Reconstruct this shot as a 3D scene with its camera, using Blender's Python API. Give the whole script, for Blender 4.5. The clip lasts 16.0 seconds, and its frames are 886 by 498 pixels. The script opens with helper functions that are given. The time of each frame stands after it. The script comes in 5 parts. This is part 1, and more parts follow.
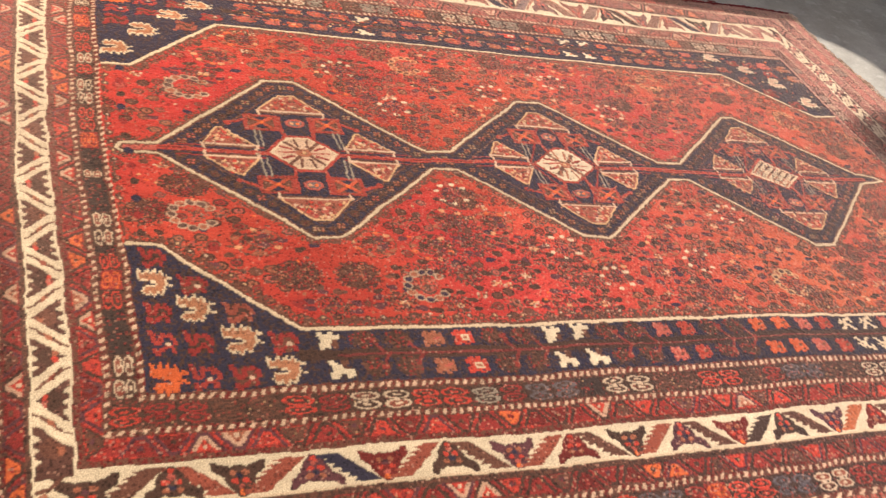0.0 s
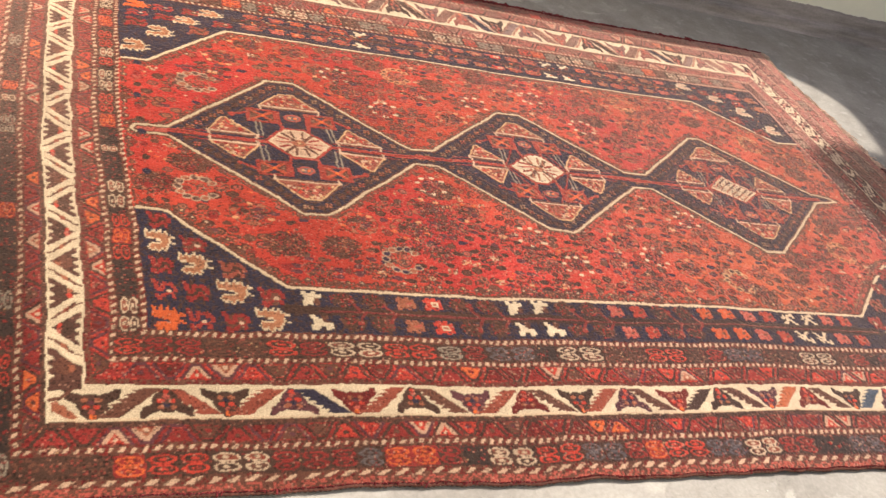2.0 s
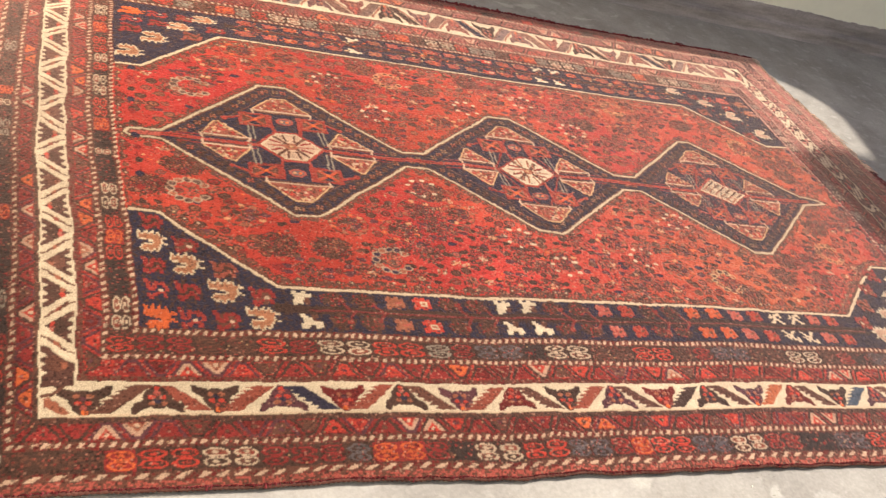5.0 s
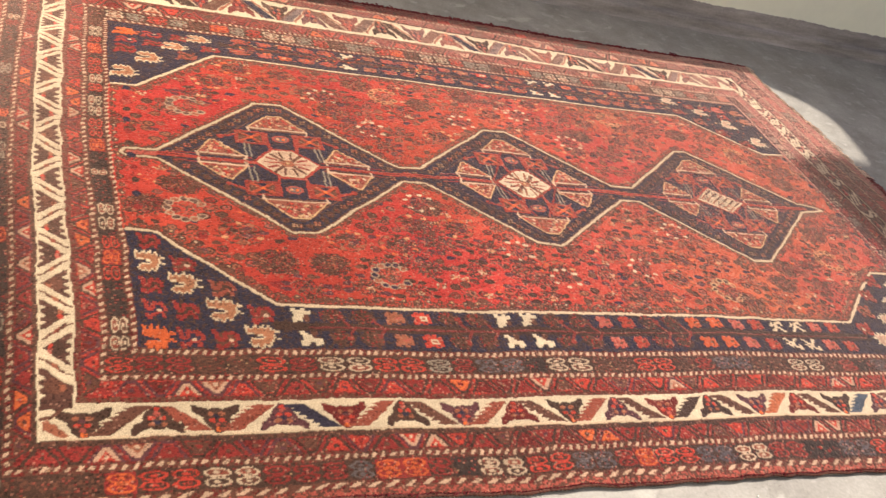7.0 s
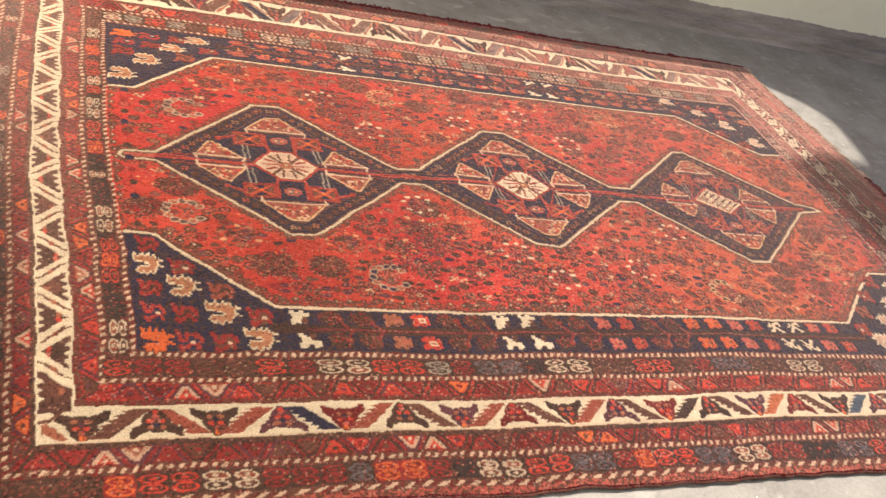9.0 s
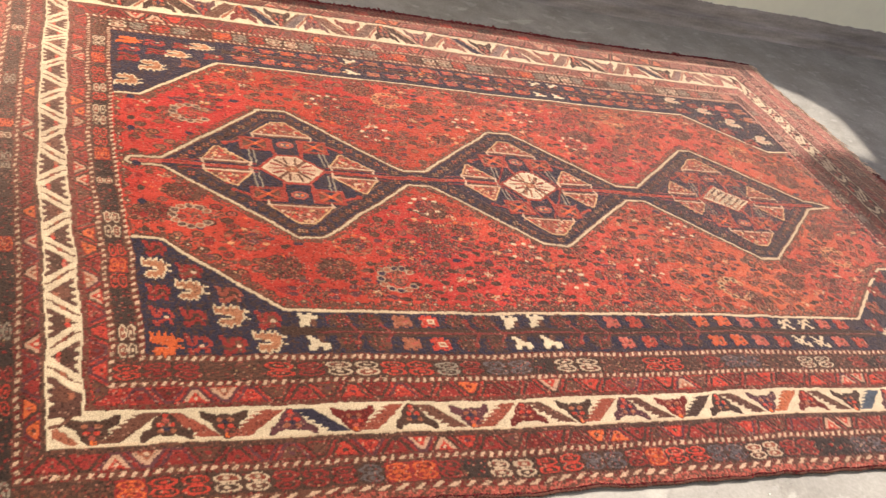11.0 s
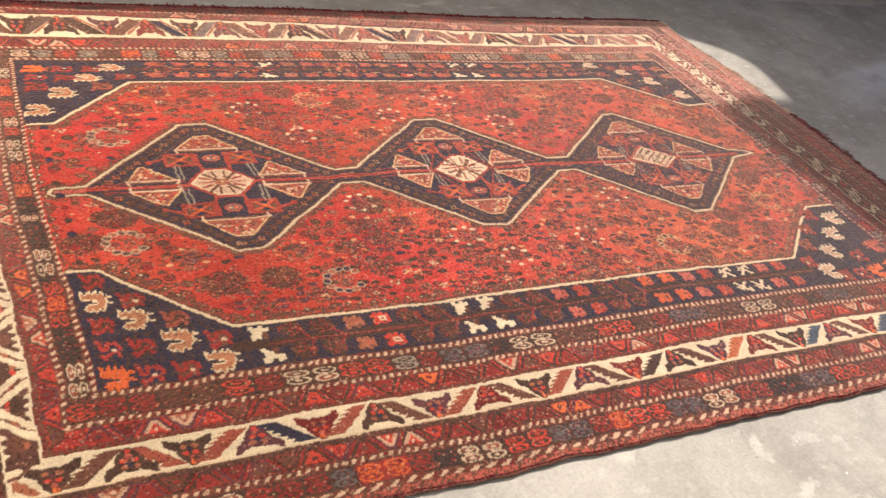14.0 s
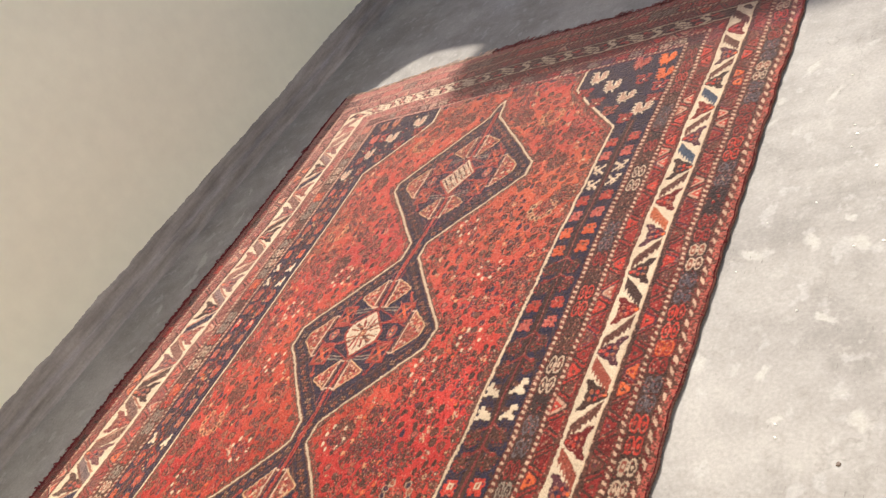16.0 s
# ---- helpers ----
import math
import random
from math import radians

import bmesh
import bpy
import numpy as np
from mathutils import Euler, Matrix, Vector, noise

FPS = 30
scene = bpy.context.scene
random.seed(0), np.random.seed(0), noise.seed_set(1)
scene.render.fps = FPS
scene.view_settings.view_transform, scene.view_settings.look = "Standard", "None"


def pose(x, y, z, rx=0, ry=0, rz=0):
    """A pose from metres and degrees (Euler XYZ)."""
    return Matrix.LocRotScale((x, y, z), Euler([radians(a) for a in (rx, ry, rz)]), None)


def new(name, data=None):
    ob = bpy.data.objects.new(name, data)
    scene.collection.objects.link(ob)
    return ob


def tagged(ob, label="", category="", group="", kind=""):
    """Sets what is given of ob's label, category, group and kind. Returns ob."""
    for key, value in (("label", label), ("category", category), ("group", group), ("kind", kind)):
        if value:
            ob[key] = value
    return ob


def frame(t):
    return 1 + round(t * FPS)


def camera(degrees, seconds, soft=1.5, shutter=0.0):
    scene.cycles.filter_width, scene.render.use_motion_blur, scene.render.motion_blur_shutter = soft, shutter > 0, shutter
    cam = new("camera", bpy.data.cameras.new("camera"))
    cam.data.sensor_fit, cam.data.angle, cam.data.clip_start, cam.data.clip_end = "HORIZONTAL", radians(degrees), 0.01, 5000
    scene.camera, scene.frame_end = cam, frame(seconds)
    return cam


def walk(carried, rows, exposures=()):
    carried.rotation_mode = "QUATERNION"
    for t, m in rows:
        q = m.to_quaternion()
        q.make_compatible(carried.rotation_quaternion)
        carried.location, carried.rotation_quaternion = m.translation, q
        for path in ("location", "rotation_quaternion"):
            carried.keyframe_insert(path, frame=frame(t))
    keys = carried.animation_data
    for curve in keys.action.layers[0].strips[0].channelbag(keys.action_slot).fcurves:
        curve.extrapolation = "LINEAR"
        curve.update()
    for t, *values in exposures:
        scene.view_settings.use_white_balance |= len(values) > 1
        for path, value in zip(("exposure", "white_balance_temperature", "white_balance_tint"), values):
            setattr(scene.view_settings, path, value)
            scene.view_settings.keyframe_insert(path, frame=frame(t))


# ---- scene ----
cam = camera(52.95, 16.0, soft=1.35, shutter=0.08)
walk(cam, [
    (0, pose(0.0241, -0.7029, 1.2024, 48.523, -16.424, -17.367)),
    (0.3, pose(0.0153, -0.7628, 1.2158, 50.376, -15.327, -17.676)),
    (0.5, pose(0.0089, -0.7766, 1.2276, 50.112, -15.440, -18.003)),
    (1, pose(-0.0070, -0.8609, 1.2274, 49.866, -17.062, -17.058)),
    (1.5, pose(-0.0159, -0.9104, 1.2366, 49.604, -18.928, -15.541)),
    (2, pose(-0.0006, -0.9576, 1.2364, 51.197, -17.998, -15.884)),
    (2.5, pose(0.0052, -0.9775, 1.2329, 51.819, -18.011, -16.677)),
    (3, pose(-0.0023, -0.9911, 1.2413, 51.771, -17.752, -16.379)),
    (5.5, pose(0.0130, -0.9953, 1.2462, 51.851, -17.837, -16.033)),
    (6, pose(0.0105, -0.9872, 1.2410, 53.016, -17.688, -17.520)),
    (6.5, pose(0.0104, -0.9867, 1.2357, 53.172, -17.383, -17.010)),
    (7, pose(0.0124, -0.9910, 1.2411, 52.993, -17.026, -16.870)),
    (7.5, pose(0.0082, -0.9905, 1.2391, 52.941, -17.214, -17.057)),
    (8, pose(0.0108, -0.9908, 1.2448, 53.057, -17.218, -17.126)),
    (8.5, pose(0.0091, -0.9902, 1.2392, 53.142, -16.952, -17.003)),
    (9, pose(0.0119, -0.9883, 1.2449, 53.018, -16.997, -17.023)),
    (11.5, pose(0.0134, -0.9964, 1.2360, 53.388, -15.787, -17.229)),
    (12, pose(0.0195, -1.0053, 1.2368, 53.352, -15.584, -17.384)),
    (12.5, pose(0.0180, -1.0029, 1.2332, 53.521, -15.342, -17.696)),
    (13, pose(0.0170, -1.0006, 1.2317, 53.566, -15.478, -17.870)),
    (13.5, pose(0.0215, -1.0003, 1.2406, 53.514, -15.084, -19.631)),
    (14, pose(0.0061, -0.9762, 1.2514, 54.076, -12.454, -24.891)),
    (14.2, pose(-0.0241, -0.9457, 1.2568, 55.048, -10.723, -28.730)),
    (14.5, pose(-0.0265, -0.9264, 1.2841, 58.067, -2.116, -38.153)),
    (14.8, pose(-0.0285, -0.9276, 1.2978, 61.725, 11.391, -48.892)),
    (15, pose(-0.0499, -0.9397, 1.3114, 61.968, 19.443, -55.975)),
    (15.2, pose(-0.0514, -0.9424, 1.3109, 58.501, 24.404, -61.678)),
    (15.5, pose(-0.0503, -0.9390, 1.3100, 54.296, 26.752, -62.735)),
    (16, pose(-0.0528, -0.9246, 1.3143, 55.524, 29.143, -62.598)),
], exposures=((0.0, 0.61, 6500, 17), (15.0, 0.62, 6500, 17), (15.5, 0.60, 6250, 17), (16.0, 0.57, 6200, 17)))

# ---- light ----
SUN_TRAVEL = Vector((-1.0, -0.33, -1.0)).normalized()
world = bpy.data.worlds.new("sky")
scene.world = world
world.use_nodes = True
wn = world.node_tree
sky = wn.nodes.new("ShaderNodeTexSky")
sky.sky_type = 'NISHITA'
sky.sun_disc = False
sky.air_density = 1.0
sky.dust_density = 4.0
sky.ozone_density = 2.0
sky.sun_elevation = math.asin(-SUN_TRAVEL.z)
sky.sun_rotation = math.atan2(-SUN_TRAVEL.x, -SUN_TRAVEL.y)
wn.nodes["Background"].inputs[1].default_value = 0.116
wn.links.new(sky.outputs[0], wn.nodes["Background"].inputs[0])
sun_data = bpy.data.lights.new("sun", 'SUN')
sun_data.energy = 4.5
sun_data.angle = radians(0.55)
sun_data.color = (1.0, 0.955, 0.785)
sun = new("sun", sun_data)
sun.matrix_world = Matrix.Translation((1.5, 3.0, 8.0)) @ SUN_TRAVEL.to_track_quat("-Z", "Y").to_matrix().to_4x4()


# ---- materials ----
def mat(name, rough=0.8, spec=0.3):
    m = bpy.data.materials.new(name)
    m.use_nodes = True
    nt = m.node_tree
    b = nt.nodes["Principled BSDF"]
    b.inputs["Roughness"].default_value = rough
    b.inputs["Specular IOR Level"].default_value = spec
    return m, nt, b


def node(nt, kind, **values):
    n = nt.nodes.new(kind)
    for k, v in values.items():
        n.inputs[k.replace("_", " ")].default_value = v
    return n


def coords(nt, scale=(1, 1, 1)):
    tc = nt.nodes.new("ShaderNodeTexCoord")
    mp = node(nt, "ShaderNodeMapping", Scale=scale)
    nt.links.new(tc.outputs["Object"], mp.inputs["Vector"])
    return mp.outputs["Vector"]


def noise_tex(nt, vec, scale, detail=4.0, rough=0.55):
    n = node(nt, "ShaderNodeTexNoise", Scale=scale, Detail=detail, Roughness=rough)
    nt.links.new(vec, n.inputs["Vector"])
    return n.outputs["Fac"]


def ramp(nt, fac, stops):
    r = nt.nodes.new("ShaderNodeValToRGB")
    el = r.color_ramp.elements
    while len(el) < len(stops):
        el.new(0.5)
    for e, (p, c) in zip(el, stops):
        e.position = p
        e.color = (c, c, c, 1) if isinstance(c, (int, float)) else (*c, 1)
    nt.links.new(fac, r.inputs["Fac"])
    return r.outputs["Color"]


def mix(nt, fac, a, b, blend='MIX'):
    m = nt.nodes.new("ShaderNodeMix")
    m.data_type, m.blend_type = 'RGBA', blend
    for sock, v in ((m.inputs[0], fac), (m.inputs[6], a), (m.inputs[7], b)):
        if isinstance(v, bpy.types.NodeSocket):
            nt.links.new(v, sock)
        elif isinstance(v, (int, float)):
            sock.default_value = v
        else:
            sock.default_value = (*v, 1)
    return m.outputs[2]


def shaken(nt, vec, scale, amount, detail=4.0):
    """A place moved a little by noise, in metres."""
    n = node(nt, "ShaderNodeTexNoise", Scale=scale, Detail=detail)
    nt.links.new(vec, n.inputs["Vector"])
    shift = nt.nodes.new("ShaderNodeVectorMath")
    shift.operation = 'MULTIPLY_ADD'
    shift.inputs[1].default_value = (amount, amount, 0.0)
    shift.inputs[2].default_value = (-amount / 2, -amount / 2, 0.0)
    nt.links.new(n.outputs["Color"], shift.inputs[0])
    add = nt.nodes.new("ShaderNodeVectorMath")
    nt.links.new(vec, add.inputs[0])
    nt.links.new(shift.outputs["Vector"], add.inputs[1])
    return add.outputs["Vector"]


def bump(nt, b, height, strength, dist):
    n = node(nt, "ShaderNodeBump", Strength=strength, Distance=dist)
    nt.links.new(height, n.inputs["Height"])
    nt.links.new(n.outputs["Normal"], b.inputs["Normal"])


def make_pile():
    m, nt, b = mat("wool_pile", 0.85, 0.10)
    at = nt.nodes.new("ShaderNodeVertexColor")
    at.layer_name = "dye"
    v = coords(nt)
    fine = noise_tex(nt, v, 420, 3, 0.6)
    rows = noise_tex(nt, coords(nt, (1.0, 0.35, 1.0)), 260, 2, 0.6)
    soft = noise_tex(nt, v, 9, 3, 0.5)
    c = mix(nt, 1.0, at.outputs["Color"], ramp(nt, fine, [(0.25, 0.62), (0.75, 1.3)]), 'MULTIPLY')
    c = mix(nt, 1.0, c, ramp(nt, soft, [(0.3, 0.9), (0.7, 1.08)]), 'MULTIPLY')
    nt.links.new(c, b.inputs["Base Color"])
    b.inputs["Sheen Weight"].default_value = 0.38
    b.inputs["Sheen Roughness"].default_value = 0.22
    b.inputs["Sheen Tint"].default_value = (1.0, 0.78, 0.73, 1)
    # the nap: the tufts lean towards the wall
    relief = node(nt, "ShaderNodeBump", Strength=0.55, Distance=0.003)
    nt.links.new(mix(nt, 0.5, fine, rows), relief.inputs["Height"])
    lean = nt.nodes.new("ShaderNodeVectorMath")
    lean.inputs[1].default_value = (0.24, 0.20, 0.0)
    nt.links.new(relief.outputs["Normal"], lean.inputs[0])
    unit = nt.nodes.new("ShaderNodeVectorMath")
    unit.operation = 'NORMALIZE'
    nt.links.new(lean.outputs["Vector"], unit.inputs[0])
    nt.links.new(unit.outputs["Vector"], b.inputs["Normal"])
    return m


# where lime has splashed on the floor: x, y, length, breadth, turn
SPLASHES = ((1.396, -0.226, 0.050, 0.022, 60), (1.870, -0.160, 0.085, 0.020, -40), (1.423, -0.354, 0.036, 0.026, 20), (1.409, -0.452, 0.046, 0.026, 30), (1.991, -0.193, 0.024, 0.020, 0),
            (2.150, -0.130, 0.040, 0.020, 10), (2.126, -0.253, 0.045, 0.016, -20), (1.493, -0.420, 0.026, 0.012, 40), (1.088, -0.176, 0.034, 0.018, 15), (0.955, -0.502, 0.036, 0.024, 0),
            (0.950, -0.354, 0.020, 0.016, 0), (2.106, 2.091, 0.045, 0.013, 40), (1.906, 1.996, 0.075, 0.015, 12), (1.659, 2.016, 0.100, 0.022, 18), (2.222, 1.982, 0.050, 0.011, 10), (1.545, 1.985, 0.060, 0.022, -8), (1.40, 2.05, 0.05, 0.014, 25),
            (1.205, -0.407, 0.040, 0.014, 55), (1.064, -0.312, 0.030, 0.014, -30), (1.980, -0.329, 0.050, 0.014, -35))


def make_floor():
    m, nt, b = mat("worn_concrete", 0.6, 0.18)
    v = coords(nt)
    cloud = noise_tex(nt, v, 1.3, 6, 0.6)
    patch = noise_tex(nt, v, 5.5, 6, 0.62)
    smear = noise_tex(nt, coords(nt, (1.0, 2.6, 1.0)), 9.0, 5, 0.65)
    blot = noise_tex(nt, v, 17.0, 4, 0.55)
    fine = noise_tex(nt, v, 120, 4, 0.6)
    c = ramp(nt, cloud, [(0.25, (0.245, 0.228, 0.205)), (0.75, (0.318, 0.300, 0.274))])
    c = mix(nt, ramp(nt, patch, [(0.48, 0.0), (0.66, 0.55)]), c, (0.38, 0.360, 0.328))
    c = mix(nt, ramp(nt, patch, [(0.30, 0.50), (0.47, 0.0)]), c, (0.205, 0.190, 0.170))
    c = mix(nt, ramp(nt, smear, [(0.57, 0.0), (0.72, 0.14)]), c, (0.41, 0.392, 0.362))
    fleck = noise_tex(nt, v, 55.0, 3, 0.5)
    c = mix(nt, ramp(nt, fleck, [(0.66, 0.0), (0.72, 0.4)]), c, (0.45, 0.43, 0.40))
    c = mix(nt, ramp(nt, fleck, [(0.27, 0.4), (0.33, 0.0)]), c, (0.19, 0.175, 0.158))
    haze = noise_tex(nt, coords(nt, (1.0, 0.7, 1.0)), 3.2, 7, 0.68)
    c = mix(nt, ramp(nt, haze, [(0.46, 0.0), (0.62, 0.62)]), c, (0.41, 0.39, 0.352))
    c = mix(nt, ramp(nt, haze, [(0.33, 0.4), (0.45, 0.0)]), c, (0.225, 0.208, 0.19))
    # splashes of lime wash, sparse and sharp-edged
    splash = noise_tex(nt, coords(nt, (1.0, 1.3, 1.0)), 14.0, 4, 0.5)
    c = mix(nt, ramp(nt, splash, [(0.60, 0.0), (0.66, 0.5)]), c, (0.44, 0.425, 0.395))
    c = mix(nt, ramp(nt, blot, [(0.25, 0.35), (0.34, 0.0)]), c, (0.205, 0.19, 0.172))
    crack = nt.nodes.new("ShaderNodeTexVoronoi")
    crack.feature = 'DISTANCE_TO_EDGE'
    crack.inputs["Scale"].default_value = 2.3
    warp = node(nt, "ShaderNodeTexNoise", Scale=6.0, Detail=5.0)
    nt.links.new(v, warp.inputs["Vector"])
    nt.links.new(mix(nt, 0.12, v, warp.outputs["Color"]), crack.inputs["Vector"])
    thin = mix(nt, 1.0, ramp(nt, crack.outputs["Distance"], [(0.0, 0.28), (0.003, 0.0)]), ramp(nt, cloud, [(0.45, 0.0), (0.6, 1.0)]), 'MULTIPLY')
    c = mix(nt, thin, c, (0.13, 0.12, 0.105))
    # far floor painted blue-grey past a firm edge, where sky lights the shade
    wobble = shaken(nt, v, 4.0, 0.30, 6.0)
    place = nt.nodes.new("ShaderNodeMapping")
    place.vector_type = 'TEXTURE'
    place.inputs["Location"].default_value = (2.93, 1.20, 0.0)
    place.inputs["Rotation"].default_value = (0.0, 0.0, radians(24.5))
    nt.links.new(wobble, place.inputs["Vector"])
    axes = nt.nodes.new("ShaderNodeSeparateXYZ")
    nt.links.new(place.outputs["Vector"], axes.inputs["Vector"])
    side_of = node(nt, "ShaderNodeMapRange", From_Min=0.02, From_Max=-0.06, To_Min=0.0, To_Max=1.0)
    nt.links.new(axes.outputs["Y"], side_of.inputs["Value"])
    reach = node(nt, "ShaderNodeMapRange", From_Min=0.1, From_Max=1.3, To_Min=0.0, To_Max=1.0)
    nt.links.new(axes.outputs["X"], reach.inputs["Value"])
    skylit = mix(nt, 1.0, side_of.outputs["Result"], reach.outputs["Result"], 'MULTIPLY')
    c = mix(nt, mix(nt, 1.0, skylit, ramp(nt, haze, [(0.40, 0.12), (0.47, 1.0)]), 'MULTIPLY'), c, (0.53, 0.545, 0.60))
    # pale splashes of lime, each with a ragged outline
    blur_in = shaken(nt, shaken(nt, v, 22.0, 0.05), 80.0, 0.018)
    total = None
    for x, y, along_, across, turn in SPLASHES:
        spot = nt.nodes.new("ShaderNodeMapping")
        spot.vector_type = 'TEXTURE'
        spot.inputs["Location"].default_value = (x, y, 0.0)
        spot.inputs["Rotation"].default_value = (0.0, 0.0, radians(turn))
        spot.inputs["Scale"].default_value = (along_, across, 1.0)
        nt.links.new(blur_in, spot.inputs["Vector"])
        ball = nt.nodes.new("ShaderNodeTexGradient")
        ball.gradient_type = 'SPHERICAL'
        nt.links.new(spot.outputs["Vector"], ball.inputs["Vector"])
        total = ball.outputs["Fac"] if total is None else mix(nt, 1.0, total, ball.outputs["Fac"], 'ADD')
    c = mix(nt, ramp(nt, total, [(0.16, 0.0), (0.52, 0.66)]), c, (0.47, 0.452, 0.405))
    # finer mottling, and short dark scuffs
    dab = noise_tex(nt, shaken(nt, v, 30.0, 0.03), 26.0, 3, 0.6)
    c = mix(nt, ramp(nt, dab, [(0.56, 0.0), (0.68, 0.34)]), c, (0.43, 0.412, 0.368))
    c = mix(nt, ramp(nt, dab, [(0.30, 0.30), (0.42, 0.0)]), c, (0.225, 0.206, 0.180))
    scuff = noise_tex(nt, coords(nt, (1.0, 4.0, 1.0)), 44.0, 2, 0.5)
    c = mix(nt, mix(nt, 1.0, ramp(nt, scuff, [(0.67, 0.0), (0.71, 0.5)]), ramp(nt, patch, [(0.42, 1.0), (0.5, 0.0)]), 'MULTIPLY'), c, (0.15, 0.137, 0.118))
    c = mix(nt, 1.0, c, (0.99, 0.968, 0.962), 'MULTIPLY')
    c = mix(nt, 1.0, c, ramp(nt, fine, [(0.3, 0.78), (0.7, 0.98)]), 'MULTIPLY')
    nt.links.new(c, b.inputs["Base Color"])
    nt.links.new(ramp(nt, smear, [(0.35, 0.70), (0.65, 0.60)]), b.inputs["Roughness"])
    bump(nt, b, mix(nt, 0.75, patch, fine), 0.25, 0.002)
    return m


def make_plain(name, colour, rough=0.8, spread=0.12, scale=30, relief=0.2, dist=0.003, spec=0.3):
    m, nt, b = mat(name, rough, spec)
    v = coords(nt)
    big = noise_tex(nt, v, scale * 0.12, 4)
    fine = noise_tex(nt, v, scale, 4, 0.6)
    c = mix(nt, 1.0, colour, ramp(nt, big, [(0.3, 1 - spread), (0.7, 1 + spread)]), 'MULTIPLY')
    c = mix(nt, 1.0, c, ramp(nt, fine, [(0.3, 1 - spread), (0.7, 1 + spread)]), 'MULTIPLY')
    nt.links.new(c, b.inputs["Base Color"])
    bump(nt, b, fine, relief, dist)
    return m


def make_trowelled(name, colour):
    """Cement drawn along with a trowel: long streaks, dusty in places."""
    m, nt, b = mat(name, 0.8, 0.2)
    streak = noise_tex(nt, coords(nt, (0.35, 3.0, 3.0)), 9.0, 6, 0.65)
    cloud = noise_tex(nt, coords(nt, (0.6, 1.0, 1.0)), 3.0, 5, 0.6)
    fine = noise_tex(nt, coords(nt), 90, 4, 0.6)
    c = mix(nt, 1.0, colour, ramp(nt, streak, [(0.30, 0.66), (0.50, 1.0), (0.72, 1.42)]), 'MULTIPLY')
    c = mix(nt, 1.0, c, ramp(nt, cloud, [(0.3, 0.82), (0.7, 1.18)]), 'MULTIPLY')
    c = mix(nt, 1.0, c, ramp(nt, fine, [(0.3, 0.9), (0.7, 1.08)]), 'MULTIPLY')
    nt.links.new(c, b.inputs["Base Color"])
    bump(nt, b, mix(nt, 0.3, streak, fine), 0.4, 0.006)
    return m


PILE = make_pile()
FLOOR = make_floor()
PAINT = make_plain("cream_wall_paint", (0.888, 0.868, 0.730), 0.75, 0.025, 14, 0.12, 0.004)
CEMENT = make_trowelled("bare_cement", (0.300, 0.264, 0.246))
SELVEDGE = make_plain("selvedge_wool", (0.105, 0.042, 0.032), 0.95, 0.25, 300, 0.5, 0.002, 0.1)
FRINGE = make_plain("fringe_wool", (0.150, 0.026, 0.030), 0.95, 0.3, 200, 0.4, 0.002, 0.1)
# shaded and sunlit copies of the wool for the last end's fringe
FRINGE_SHADED = make_plain("shaded_fringe_wool", (0.185, 0.062, 0.058), 0.95, 0.5, 160, 0.4, 0.002, 0.1)
FRINGE_SUNLIT = make_plain("sunlit_fringe_wool", (0.54, 0.38, 0.29), 0.95, 0.35, 200, 0.4, 0.002, 0.1)
FLAKE = make_plain("white_plaster_flake", (0.75, 0.72, 0.66), 0.8, 0.1, 200)
LEAFBROWN = make_plain("dry_brown_leaf", (0.17, 0.125, 0.10), 0.8, 0.2, 200)
RENDERED = make_plain("grey_render", (0.30, 0.30, 0.30), 0.85, 0.08, 10)


# ---- structure ----
def mesh_object(name, bm, material, parent=None, label=""):
    me = bpy.data.meshes.new(name)
    bm.to_mesh(me)
    bm.free()
    me.materials.append(material)
    ob = new(name, me)
    ob.parent = parent
    return tagged(ob, label)


part = mesh_object


def box(bm, a, b):
    vs = [bm.verts.new((x, y, z)) for x in (a[0], b[0]) for y in (a[1], b[1]) for z in (a[2], b[2])]
    for f in ((0, 1, 3, 2), (4, 6, 7, 5), (0, 4, 5, 1), (2, 3, 7, 6), (0, 2, 6, 4), (1, 5, 7, 3)):
        bm.faces.new([vs[i] for i in f])
    bmesh.ops.recalc_face_normals(bm, faces=bm.faces)


def strip(bm, sections):
    """Skins a row of equal cross sections."""
    rings = [[bm.verts.new(p) for p in s] for s in sections]
    for a, b in zip(rings, rings[1:]):
        for i in range(len(a) - 1):
            bm.faces.new((a[i], a[i + 1], b[i + 1], b[i]))
    bmesh.ops.recalc_face_normals(bm, faces=bm.faces)


WALL_Y = 2.30
WALL_TOP = 1.42

bm = bmesh.new()
R_FAR = 600.0
bmesh.ops.create_grid(bm, x_segments=8, y_segments=8, size=R_FAR)
ground = tagged(mesh_object("floor", bm, FLOOR), "worn pale grey concrete floor with scuffs and dusty patches", "floor", kind="structure")

